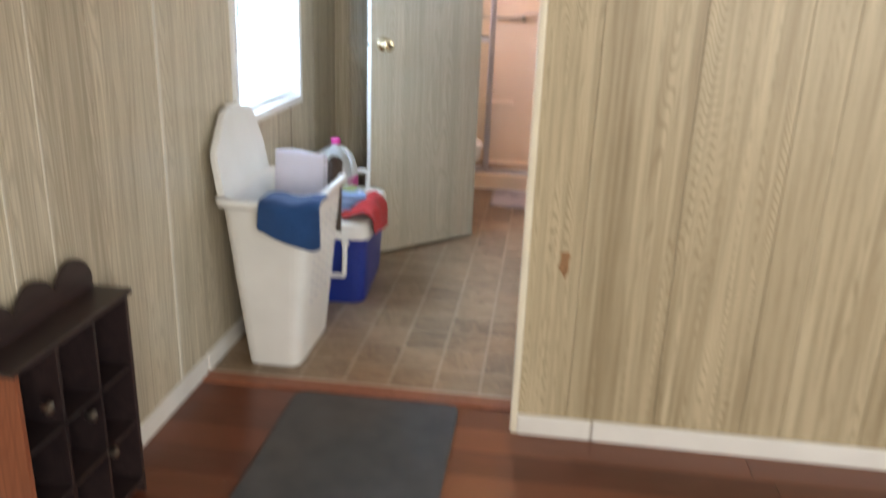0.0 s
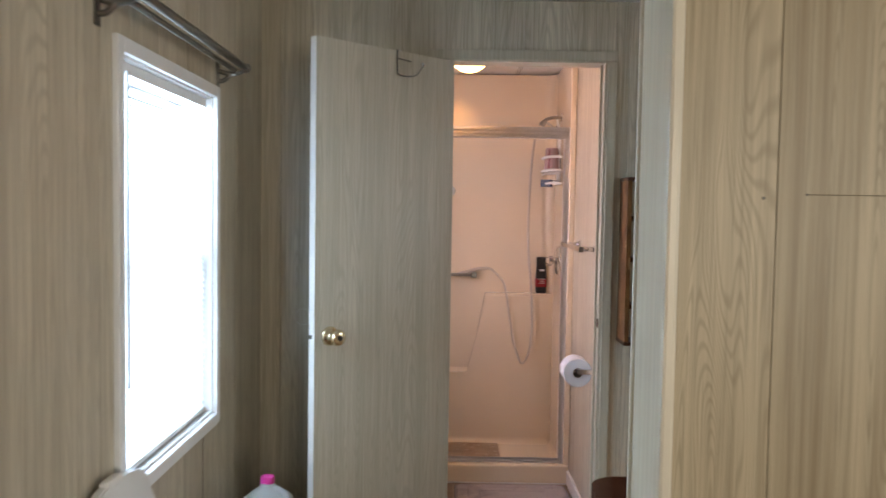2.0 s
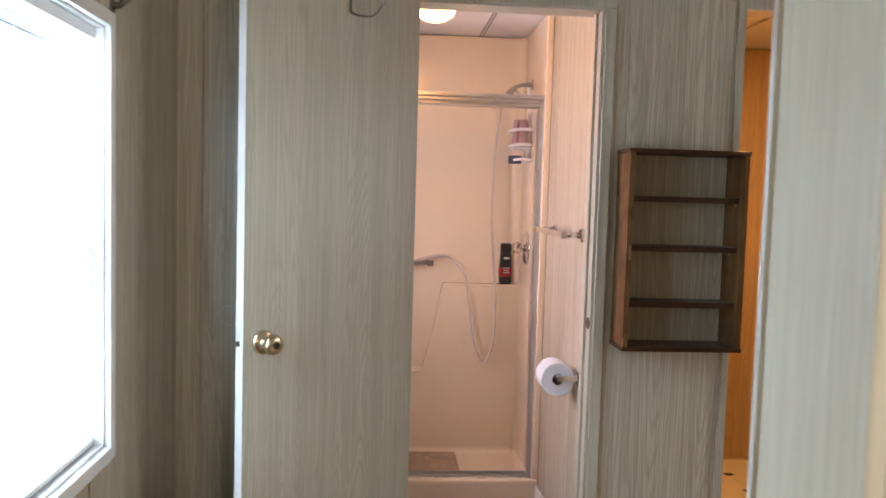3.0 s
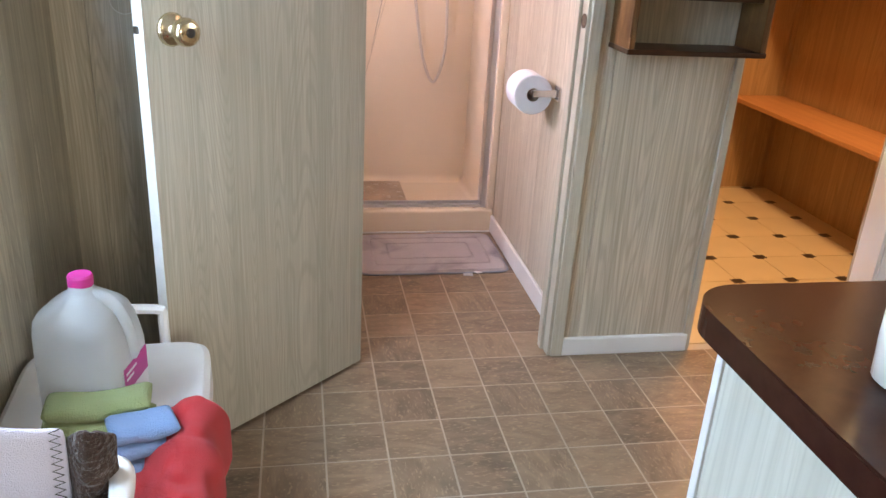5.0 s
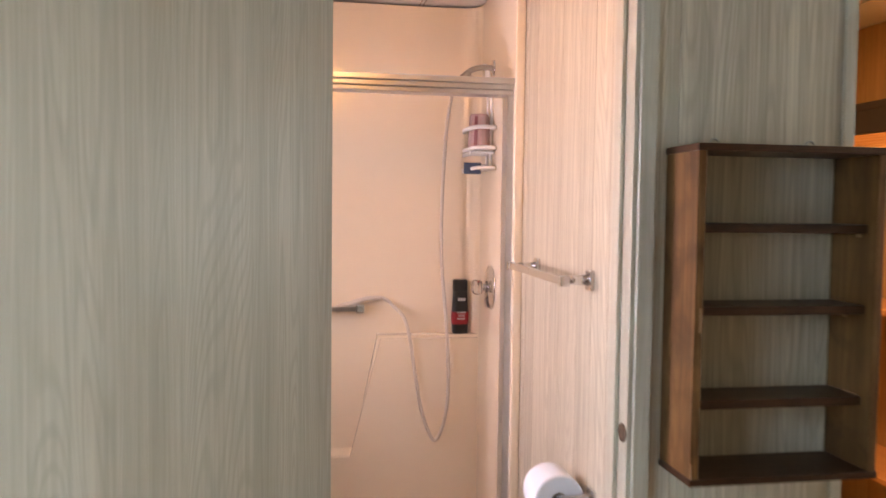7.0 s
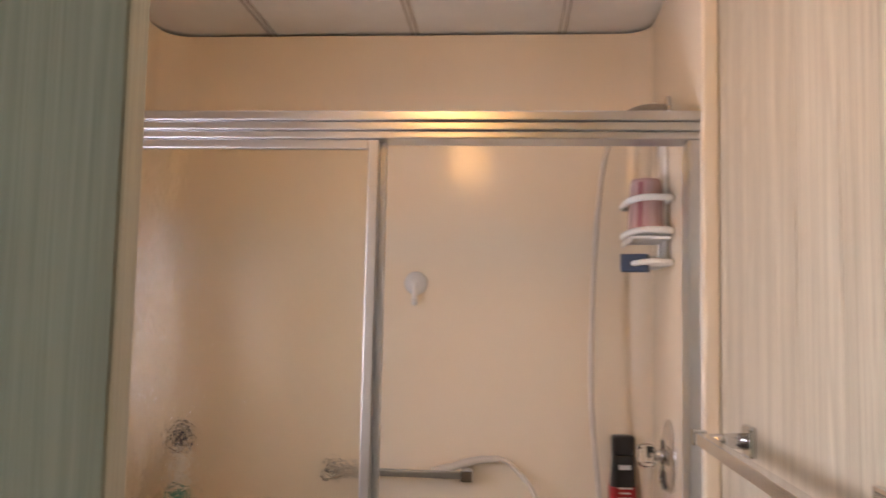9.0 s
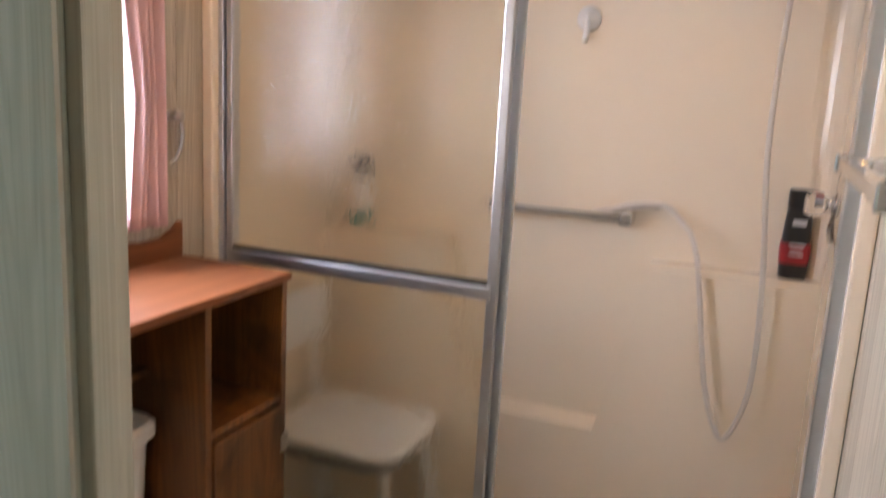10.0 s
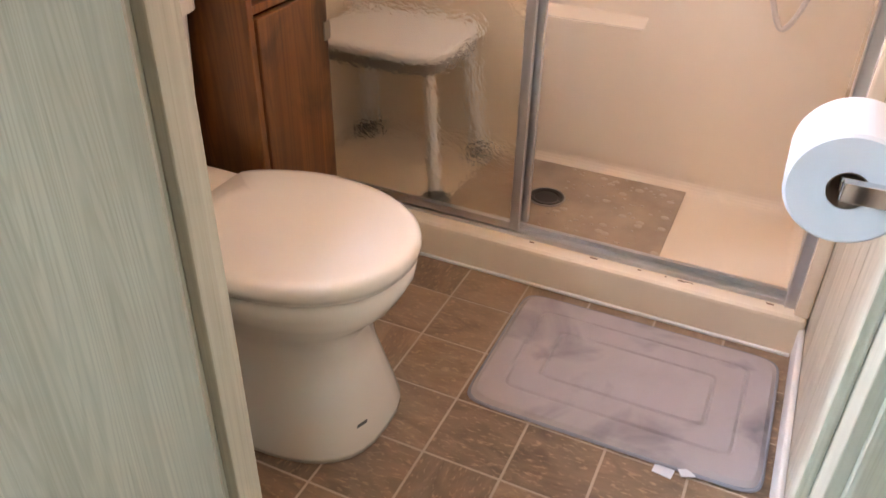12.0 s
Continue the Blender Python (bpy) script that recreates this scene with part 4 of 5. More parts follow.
# ---------------------------------------------------------------- closet
def closet_shelves():
    for z, lab in ((0.475, "low"), (1.085, "middle"), (1.685, "top")):
        s = thing("closet_shelf", "orange-brown wooden shelf board fixed along the closet wall", "shelf", (2.048, 4.67, z), group="closet shelves")
        part("board", cuboid(-0.30, 0, -0.78, 0.775, 0, 0.020, 0.002), SHELF_WOOD, s)
        part("cleat", cuboid(-0.018, 0, -0.78, 0.775, -0.04, -0.0005), SHELF_WOOD, s)
    b = thing("black_case", "black storage case on the closet's top shelf", "case", (1.90, 4.99, 1.72))
    part("body", cuboid(-0.12, 0.12, -0.20, 0.20, 0.035, 0.150, 0.008), BLACK, b)
    part("lid", cuboid(-0.123, 0.123, -0.203, 0.203, 0.120, 0.155, 0.008), BLACK, b)
    w = thing("wood_panels", "stack of thin wooden boards on the closet's top shelf", "board stack", (1.89, 4.75, 1.7055), 4)
    for k in range(4):
        part("board", cuboid(-0.13 + 0.004 * k, 0.12, -0.42 + 0.012 * k, 0.46 - 0.02 * k, 0.011 * k, 0.011 * k + 0.010, 0.001), SHELF_WOOD, w)
    p = thing("white_box", "flat white cardboard box on the stacked boards", "box", (1.86, 4.70, 1.7505), -8)
    part("body", cuboid(-0.07, 0.07, -0.17, 0.12, 0, 0.045, 0.003), PAPER, p)
    part("flap", cuboid(-0.072, 0.072, -0.12, 0.10, 0.0455, 0.05, 0.001), PAPER, p)


closet_shelves()


# ---------------------------------------------------------------- bathroom
SX0, SX1, SY = XL + 0.012, XR - 0.028, 4.88


def shower():
    s = thing("shower_stall", "cream acrylic shower stall with moulded ledges", "shower")
    r = 0.075
    u = [(SX0, 4.86)]
    for i in range(9):
        a = math.pi / 2 * i / 8
        u.append((SX0 + r - r * math.cos(a), YB - 0.01 - r + r * math.sin(a)))
    for i in range(9):
        a = math.pi / 2 * i / 8
        u.append((SX1 - r + r * math.sin(a), YB - 0.01 - r + r * math.cos(a)))
    u.append((SX1, 4.86))
    bm = bmesh.new()
    rows = [[bm.verts.new((x, y, z)) for x, y in u] for z in (0.05, CZ - 0.004)]
    for i in range(len(u) - 1):
        bm.faces.new((rows[0][i], rows[0][i + 1], rows[1][i + 1], rows[1][i]))
    w = part("surround", bm, SHOWER, s)
    m = w.modifiers.new("thick", "SOLIDIFY")
    m.thickness, m.offset = 0.006, 0
    part("pan", cuboid(SX0 + 0.004, SX1 - 0.004, 4.90, YB - 0.014, 0.0, 0.058, 0.01), SHOWER, s)
    part("curb", cuboid(XL + 0.002, XR - 0.002, 4.835, 4.925, 0.0, 0.10, 0.014, 3), SHOWER, s)
    part("flange", cuboid(SX1 - 0.004, XR - 0.001, 4.842, 4.868, 0.10, CZ - 0.01, 0.006), SHOWER, s)
    part("flange", cuboid(XL + 0.001, XL + 0.03, 4.842, 4.868, 0.10, CZ - 0.01, 0.006), SHOWER, s)
    bm = extruded([(SX0 - 0.02, 0.04), (SX1 + 0.02, 0.04), (SX1 + 0.02, 0.955), (-0.03, 0.955), (-0.125, 0.468), (-0.505, 0.468), (-0.59, 0.955), (SX0 - 0.02, 0.955)], "y", YB - 0.075, YB + 0.02)
    bmesh.ops.bevel(bm, geom=[e for e in bm.edges if all(v.co.y < YB - 0.07 for v in e.verts)], offset=0.013, segments=4, affect="EDGES")
    part("moulded_ledge", bm, SHOWER, s)
    part("soap_ledge", extruded([(YB - 0.070, 0.466), (YB - 0.004, 0.466), (YB - 0.004, 0.504)], "x", -0.506, -0.122), SHOWER, s)
    cove = [(0.0, 0.0)] + [(0.035 - 0.035 * math.sin(a), 0.035 - 0.035 * math.cos(a)) for a in [math.pi / 2 * k / 6 for k in range(7)]][::-1]
    part("cove", extruded([(YB - 0.077 - y, 0.0575 + z) for y, z in cove], "x", SX0 + 0.02, SX1 - 0.02), SHOWER, s)
    part("cove", extruded([(SX1 - 0.003 - y, 0.0575 + z) for y, z in cove], "y", 4.93, YB - 0.08), SHOWER, s)
    part("caulk", cuboid(XL + 0.01, XR - 0.015, 4.828, 4.840, 0.0, 0.006, 0.003), PLASTIC, s)
    d = part("drain", lathe([(0.048, 0.0), (0.048, 0.003), (0.042, 0.005), (0.034, 0.0035), (0.032, 0.0015), (0.001, 0.0012)], 32, m=pose(-0.283, 5.15, 0.0632)), BLACK, s, "dark round metal drain")
    part("drain_ring", tube([(-0.283 + 0.049 * math.cos(k * math.pi / 12), 5.15 + 0.049 * math.sin(k * math.pi / 12), 0.0650) for k in range(25)], 0.0025, 8, smooth=1), NICKEL, d)
    random.seed(5)
    for k in range(7):
        x = random.uniform(-0.25, 0.345)
        part("rust_fleck", cuboid(x, x + random.uniform(0.004, 0.02), 4.8645 - random.uniform(0, 0.003), 4.8665, 0.0995, 0.1005), plain("rust", (0.2, 0.09, 0.04), 0.9), s)


shower()


def grip_mat():
    g = thing("grip_mat", "beige pebbled non-slip mat on the shower floor", "bath mat", (-0.22, 5.165, 0.059))
    part("sheet", cuboid(-0.30, 0.275, -0.205, 0.195, 0, 0.003, 0.001, 1), GRIP, g)
    random.seed(3)
    base = None
    for k in range(130):
        r = random.choice((0.0025, 0.003, 0.004, 0.005, 0.006, 0.011))
        bm = lathe([(1.0, 0.0), (0.8, 0.0012), (0.3, 0.002)], 10)
        if base is None:
            base = part("pebble", bm, PEBBLE, g)
            o = base
        else:
            bm.free()
            o = new("pebble", base.data)
            o.parent = g
        o.matrix_local = pose(random.uniform(-0.05, 0.265), random.uniform(-0.19, 0.18), 0.003) @ Matrix.Diagonal((r, r * random.uniform(0.7, 1), 1, 1))


grip_mat()


def shower_door():
    f = thing("shower_door_frame", "aluminium shower door frame with ribbed header", "door frame")
    for k, (a, b, y0) in enumerate(((1.826, 1.842, 4.865), (1.842, 1.860, 4.858), (1.860, 1.880, 4.850))):
        part("header", cuboid(SX0 + 0.004, SX1 - 0.002, y0, 4.935, a, b, 0.003), ALU, f)
    part("side_post", cuboid(SX1 - 0.026, SX1 - 0.002, 4.866, 4.93, 0.10, 1.826, 0.003), ALU, f)
    part("side_post", cuboid(SX0 + 0.004, SX0 + 0.03, 4.866, 4.93, 0.10, 1.826, 0.003), ALU, f)
    part("track", cuboid(SX0 + 0.02, SX1 - 0.02, 4.872, 4.925, 0.10, 0.112, 0.003), ALU, f)
    part("track_lip", cuboid(SX0 + 0.02, SX1 - 0.02, 4.893, 4.897, 0.112, 0.124), ALU, f)
    d = thing("shower_door", "hammered frosted glass sliding door in aluminium frame", "shower door")
    x0, x1 = SX0 + 0.034, -0.267
    part("stile", cuboid(x1 - 0.022, x1, 4.872, 4.890, 0.116, 1.826, 0.003), ALU, d)
    part("stile", cuboid(x0, x0 + 0.016, 4.872, 4.890, 0.116, 1.826, 0.003), ALU, d)
    part("rail", cuboid(x0 + 0.016, x1 - 0.022, 4.872, 4.890, 1.806, 1.826, 0.003), ALU, d)
    part("rail", cuboid(x0 + 0.016, x1 - 0.022, 4.872, 4.890, 0.116, 0.136, 0.003), ALU, d)
    m = part("mid_rail", cuboid(x0 + 0.010, x1 - 0.012, 4.868, 4.892, 0.932, 0.962, 0.004), ALU, d)
    part("seal", cuboid(x0 + 0.016, x1 - 0.022, 4.874, 4.888, 0.9622, 0.971), DARK_HOLE, m)
    for a, b in ((0.136, 0.932), (0.971, 1.806)):
        p = part("pane", cuboid(x0 + 0.014, x1 - 0.020, 4.8790, 4.8825, a, b), FROST, d, "hammered frosted glass")
        p.visible_shadow = False
    part("rear_stile", cuboid(x1 - 0.012, x1 + 0.012, 4.902, 4.918, 0.126, 1.826, 0.003), ALU, f)


shower_door()


def shower_fittings():
    g = thing("grab_bar", "satin metal grab bar across the shower's back wall", "grab bar", (-0.275, YB - 0.012, 1.060))
    part("bar", cuboid(-0.19, 0.19, -0.062, -0.046, -0.009, 0.009, 0.003), NICKEL, g)
    for x in (-0.18, 0.175):
        part("post", cuboid(x - 0.016, x + 0.016, -0.066, 0.0, -0.016, 0.016, 0.004), CHROME, g)
    h = thing("suction_hook", "small white suction hook on the shower wall", "hook", (-0.25, YB - 0.013, 1.555))
    part("cup", lathe([(0.032, 0), (0.030, 0.006), (0.014, 0.014), (0.010, 0.018)], 24, m=pose(0, 0, 0, 90, 0, 0)), PLASTIC, h, smooth=True)
    part("hook", tube([(0, -0.016, 0), (0, -0.020, -0.03), (0, -0.026, -0.052), (0, -0.036, -0.05)], 0.008, 8), PLASTIC, h, smooth=True)
    s = thing("wall_shower", "brushed metal shower arm and head on the side wall", "shower head", (SX1 - 0.004, 5.16, 1.965))
    part("flange", lathe([(0.030, 0), (0.028, 0.006), (0.014, 0.010)], 24, m=pose(0, 0, 0, 0, -90, 0)), CHROME, s, smooth=True)
    part("arm", tube([(-0.006, 0, 0), (-0.05, 0, 0.0), (-0.085, 0, -0.010), (-0.10, 0, -0.025)], 0.010, 12), NICKEL, s, smooth=True)
    part("head", lathe([(0.012, 0), (0.014, 0.01), (0.018, 0.03), (0.017, 0.034)], 24, m=pose(-0.095, 0, -0.018, 0, 215, 0)), NICKEL, s, smooth=True)
    v = thing("shower_valve", "round chrome shower valve plate with clear knob", "valve", (SX1 - 0.004, 5.16, 1.165))
    part("plate", lathe([(0.082, 0), (0.080, 0.006), (0.055, 0.013), (0.02, 0.016)], 40, m=pose(0, 0, 0, 0, -90, 0)), CHROME, v, smooth=True)
    part("stem", lathe([(0.016, 0.012), (0.014, 0.035)], 20, m=pose(0, 0, 0, 0, -90, 0)), CHROME, v, smooth=True)
    part("knob", lathe([(0.012, 0.03), (0.025, 0.038), (0.028, 0.055), (0.022, 0.070), (0.012, 0.073)], 12, m=pose(0, 0, 0, 0, -90, 0)), GLASS, v, "clear faceted knob")
    part("lever", tube([(-0.014, 0, -0.02), (-0.018, 0.005, -0.05), (-0.012, 0.008, -0.075)], 0.006, 8), CHROME, v)
    q = thing("shower_hose", "white hand-shower hose looping down the shower wall", "hose")
    part("tube", tube([(0.335, 5.17, 1.90), (0.275, 5.27, 1.955), (0.238, 5.34, 1.86), (0.218, 5.36, 1.6), (0.212, 5.35, 1.27), (0.238, 5.345, 0.95), (0.240, 5.345, 0.68), (0.193, 5.34, 0.545), (0.143, 5.345, 0.65), (0.118, 5.35, 0.78), (0.080, 5.36, 1.0), (0.03, YB - 0.045, 1.070), (-0.01, YB - 0.036, 1.098), (-0.05, YB - 0.034, 1.097)], 0.0068, 10, smooth=10), HOSE, q, smooth=True)
    part("hand_shower", tube([(-0.02, YB - 0.035, 1.099), (-0.06, YB - 0.034, 1.096), (-0.10, YB - 0.034, 1.088), (-0.15, YB - 0.034, 1.070), (-0.19, YB - 0.034, 1.056)], [0.009, 0.010, 0.011, 0.014, 0.017], 14), HOSE, q, "cream hand shower tucked behind the bar", smooth=True)
    part("hose_nut", lathe([(0.010, 0), (0.011, 0.004), (0.011, 0.022), (0.008, 0.026)], 16, m=pose(0.335, 5.17, 1.895, 0, 20, 0)), CHROME, q, "chrome hose nut")
    b = thing("shampoo_bottle", "black plastic body wash bottle with red label on the ledge", "bottle", (0.300, YB - 0.036, 0.9555), 6)
    part("body", loft([superring(0, 0, z, a * 0.8, c, 3.2, 28) for z, a, c in ((0, 0.034, 0.020), (0.006, 0.037, 0.022), (0.06, 0.040, 0.023), (0.11, 0.036, 0.022), (0.145, 0.033, 0.02), (0.15, 0.030, 0.018))]), BLACK, b, smooth=True)
    b.scale = (1.05, 1.0, 1.12)
    part("cap", loft([superring(0, 0, z, a * 0.8, c, 3.2, 28) for z, a, c in ((0.15, 0.033, 0.020), (0.154, 0.034, 0.021), (0.188, 0.034, 0.021), (0.192, 0.031, 0.018))]), BLACK, b, smooth=True)
    la = part("label", loft([superring(0, 0, z, a * 0.8, c, 3.2, 28) for z, a, c in ((0.034, 0.0398, 0.0236), (0.06, 0.0412, 0.0242), (0.078, 0.0405, 0.0240))]), RED_P, b, "red label")
    for k, (z, a) in enumerate(((0.118, 0.018), (0.075, 0.022), (0.064, 0.016), (0.053, 0.02))):
        part("label_text", cuboid(-a * 0.8, a * 0.8, -0.0262, -0.0238 if k else -0.021, z, z + (0.010 if k == 0 else 0.003)), PAPER, la)


shower_fittings()


def shower_caddy():
    c = thing("shower_caddy", "white two-tier plastic caddy hung from the shower arm", "caddy", (SX1 - 0.004, 5.18, 1.58))
    c.scale = (0.84, 1, 1)
    part("spine", tube([(-0.012, -0.02, 0.03), (-0.010, -0.02, 0.20), (-0.014, -0.018, 0.30), (-0.03, -0.015, 0.385), (-0.045, -0.01, 0.395)], 0.007, 8), PLASTIC, c, smooth=True)
    part("spine", tube([(-0.012, 0.04, 0.03), (-0.010, 0.04, 0.20), (-0.014, 0.03, 0.30), (-0.03, 0.01, 0.385), (-0.045, -0.01, 0.395)], 0.006, 8), PLASTIC, c, smooth=True)
    for z, w in ((0.165, 0.008), (0.092, 0.008), (0.020, 0.007)):
        pts = [(-0.010, -0.085, z), (-0.07, -0.092, z), (-0.108, -0.075, z - 0.004), (-0.12, 0.0, z - 0.006), (-0.108, 0.075, z - 0.004), (-0.07, 0.092, z), (-0.010, 0.085, z), (-0.010, -0.085, z)]
        part("hoop", tube(pts, w, 8, smooth=6), PLASTIC, c, smooth=True)
    part("floor", cuboid(-0.112, -0.008, -0.085, 0.085, 0.085, 0.090, 0.002), PLASTIC, c)
    for z in (0.012, 0.072):
        for k in range(8):
            y = -0.075 + k * 0.021
            part("bar", cuboid(-0.113, -0.008, y, y + 0.010, z, z + 0.008, 0.002), PLASTIC, c)
        part("rail", cuboid(-0.116, -0.108, -0.072, 0.072, z - 0.008, z + 0.003, 0.002), PLASTIC, c)
    m = thing("mauve_tumbler", "mauve ribbed tumbler upside down in the caddy", "cup", (SX1 - 0.056, 5.165, 1.671))
    bm = bmesh.new()
    rings = []
    for r, z in ((0.040, 0), (0.033, 0.12), (0.030, 0.125)):
        rings.append([(r * (1 + 0.03 * (i % 2)) * math.cos(i * math.pi / 16), r * (1 + 0.03 * (i % 2)) * math.sin(i * math.pi / 16), z) for i in range(32)])
    bm.free()
    part("cup", loft(rings), MAUVE, m)
    pale, deep = plain("pale_pink_stripe", (0.50, 0.36, 0.35), 0.25), plain("deep_red_stripe", (0.30, 0.12, 0.13), 0.25)
    for k in range(9):
        a0 = k * 2 * math.pi / 9
        part("stripe", loft([[(r * math.cos(a0 + d), r * math.sin(a0 + d), z) for r, d in ((ra, -0.16), (ra + 0.0018, -0.16), (ra + 0.0018, 0.16), (ra, 0.16))] for ra, z in ((0.0405, 0.004), (0.0340, 0.116))]), deep if k % 3 == 0 else pale, m, "deep red stripe" if k % 3 == 0 else "pale pink stripe")
    b = thing("blue_packet", "dark blue soap packet in the caddy's lower tray", "packet", (SX1 - 0.088, 5.12, 1.578), -18)
    part("body", cuboid(-0.030, 0.030, -0.02, 0.02, 0, 0.040, 0.003), plain("dark_blue_card", (0.03, 0.05, 0.10), 0.4), b)
    r = thing("razor", "white razor lying in the caddy's lower tray", "razor", (SX1 - 0.05, 5.18, 1.6065), 40)
    part("grip", tube([(-0.05, 0, 0.003), (0, 0.0, 0.008), (0.05, 0, 0.004)], 0.005, 8), PLASTIC, r)
    part("blade_head", cuboid(-0.062, -0.05, -0.02, 0.02, -0.001, 0.008, 0.002), PLASTIC, r)


shower_caddy()


def shower_chair():
    c = thing("shower_chair", "white plastic shower chair with backrest behind the glass", "chair", (-0.74, 5.16, 0.059))
    part("seat", loft([superring(0, 0, 0.375, 0.185, 0.165, 5), superring(0, 0, 0.38, 0.20, 0.18, 5), superring(0, 0, 0.395, 0.20, 0.18, 5), superring(0, 0, 0.402, 0.19, 0.17, 5)]), PLASTIC, c, smooth=False)
    part("backrest", cuboid(-0.20, -0.18, -0.16, 0.16, 0.58, 0.74, 0.009, 3), PLASTIC, c, local=pose(0, 0, 0))
    part("seat_skirt", loft([superring(0, 0, 0.345, 0.186, 0.166, 5), superring(0, 0, 0.376, 0.192, 0.172, 5)]), plain("grey_shell", (0.34, 0.33, 0.31), 0.5), c, "grey underside rim")
    for y in (-0.10, 0.10):
        part("back_post", tube([(-0.16, y, 0.38), (-0.185, y, 0.45), (-0.19, y, 0.66)], 0.012, 10), PLASTIC, c)
    for sx in (-1, 1):
        for sy in (-1, 1):
            l = part("leg", tube([(sx * 0.15, sy * 0.12, 0.377), (sx * 0.19, sy * 0.155, 0.02)], 0.016, 12, smooth=1), PLASTIC, c)
            part("rubber_foot", lathe([(0.042, 0.0), (0.040, 0.010), (0.024, 0.02), (0.019, 0.035)], 18, m=pose(sx * 0.19, sy * 0.155, 0)), GREY_RUBBER, l, "dark grey suction foot")


shower_chair()


def toilet():
    t = thing("toilet", "cream white ceramic toilet with its lid closed", "toilet", (-0.004, 4.270, 0))
    part("pedestal", loft([superring(-0.53, 0, 0.0, 0.232, 0.160, 2.8), superring(-0.53, 0, 0.012, 0.232, 0.160, 2.8), superring(-0.532, 0, 0.06, 0.222, 0.150, 2.7), superring(-0.535, 0, 0.16, 0.198, 0.128, 2.6),
                           superring(-0.535, 0, 0.225, 0.190, 0.120, 2.5), superring(-0.525, 0, 0.27, 0.205, 0.136, 2.4), superring(-0.505, 0, 0.315, 0.232, 0.160, 2.3), superring(-0.50, 0, 0.35, 0.244, 0.176, 2.3), superring(-0.50, 0, 0.378, 0.246, 0.180, 2.3), superring(-0.50, 0, 0.383, 0.236, 0.172, 2.3)]), PORCELAIN, t, smooth=True)

    def ring(z, a, b):
        pts = []
        for x, y, zz in superring(-0.495, 0, z, a, b, 2.15, 48):
            back = max(0.0, -0.50 - x)
            pts.append((max(x, -0.662), y * (1 - 1.3 * back ** 1.25), zz))
        return pts
    part("seat", loft([ring(0.384, 0.236, 0.174), ring(0.386, 0.241, 0.179), ring(0.391, 0.241, 0.179), ring(0.393, 0.238, 0.176)]), PORCELAIN, t, smooth=True)
    part("lid", loft([ring(0.3945, 0.243, 0.181), ring(0.397, 0.250, 0.188), ring(0.412, 0.251, 0.189), ring(0.421, 0.248, 0.186), ring(0.4265, 0.240, 0.178), ring(0.4285, 0.225, 0.163), ring(0.4300, 0.12, 0.09), ring(0.4302, 0.05, 0.04)]), PORCELAIN, t, smooth=True)
    for y in (-0.075, 0.075):
        part("lid_hinge", tube([(-0.676, y - 0.022, 0.400), (-0.676, y + 0.022, 0.400)], 0.009, 10, smooth=1), PLASTIC, t)
    part("deck", loft([superring(-0.78, 0, 0.25, 0.12, 0.11, 4), superring(-0.77, 0, 0.34, 0.15, 0.15, 4), superring(-0.77, 0, 0.385, 0.15, 0.16, 5)]), PORCELAIN, t, smooth=False)
    part("tank", loft([superring(-0.885, 0, 0.386, 0.085, 0.185, 6), superring(-0.882, 0, 0.70, 0.095, 0.20, 6)]), PORCELAIN, t)
    part("tank_lid", loft([superring(-0.88, 0, 0.70, 0.098, 0.205, 6), superring(-0.88, 0, 0.704, 0.106, 0.212, 6), superring(-0.88, 0, 0.728, 0.106, 0.212, 6), superring(-0.88, 0, 0.736, 0.098, 0.204, 6)]), PORCELAIN, t)
    part("maker_mark", cuboid(-0.012, 0.012, -0.0008, 0.0008, -0.006, 0.006, 0.0005, 1), plain("mark_grey", (0.06, 0.07, 0.07), 0.4), t, "small dark printed mark", local=pose(-0.3165, -0.060, 0.056, 8, 0, 72))
    t.scale = (1, 1, 0.975)


toilet()


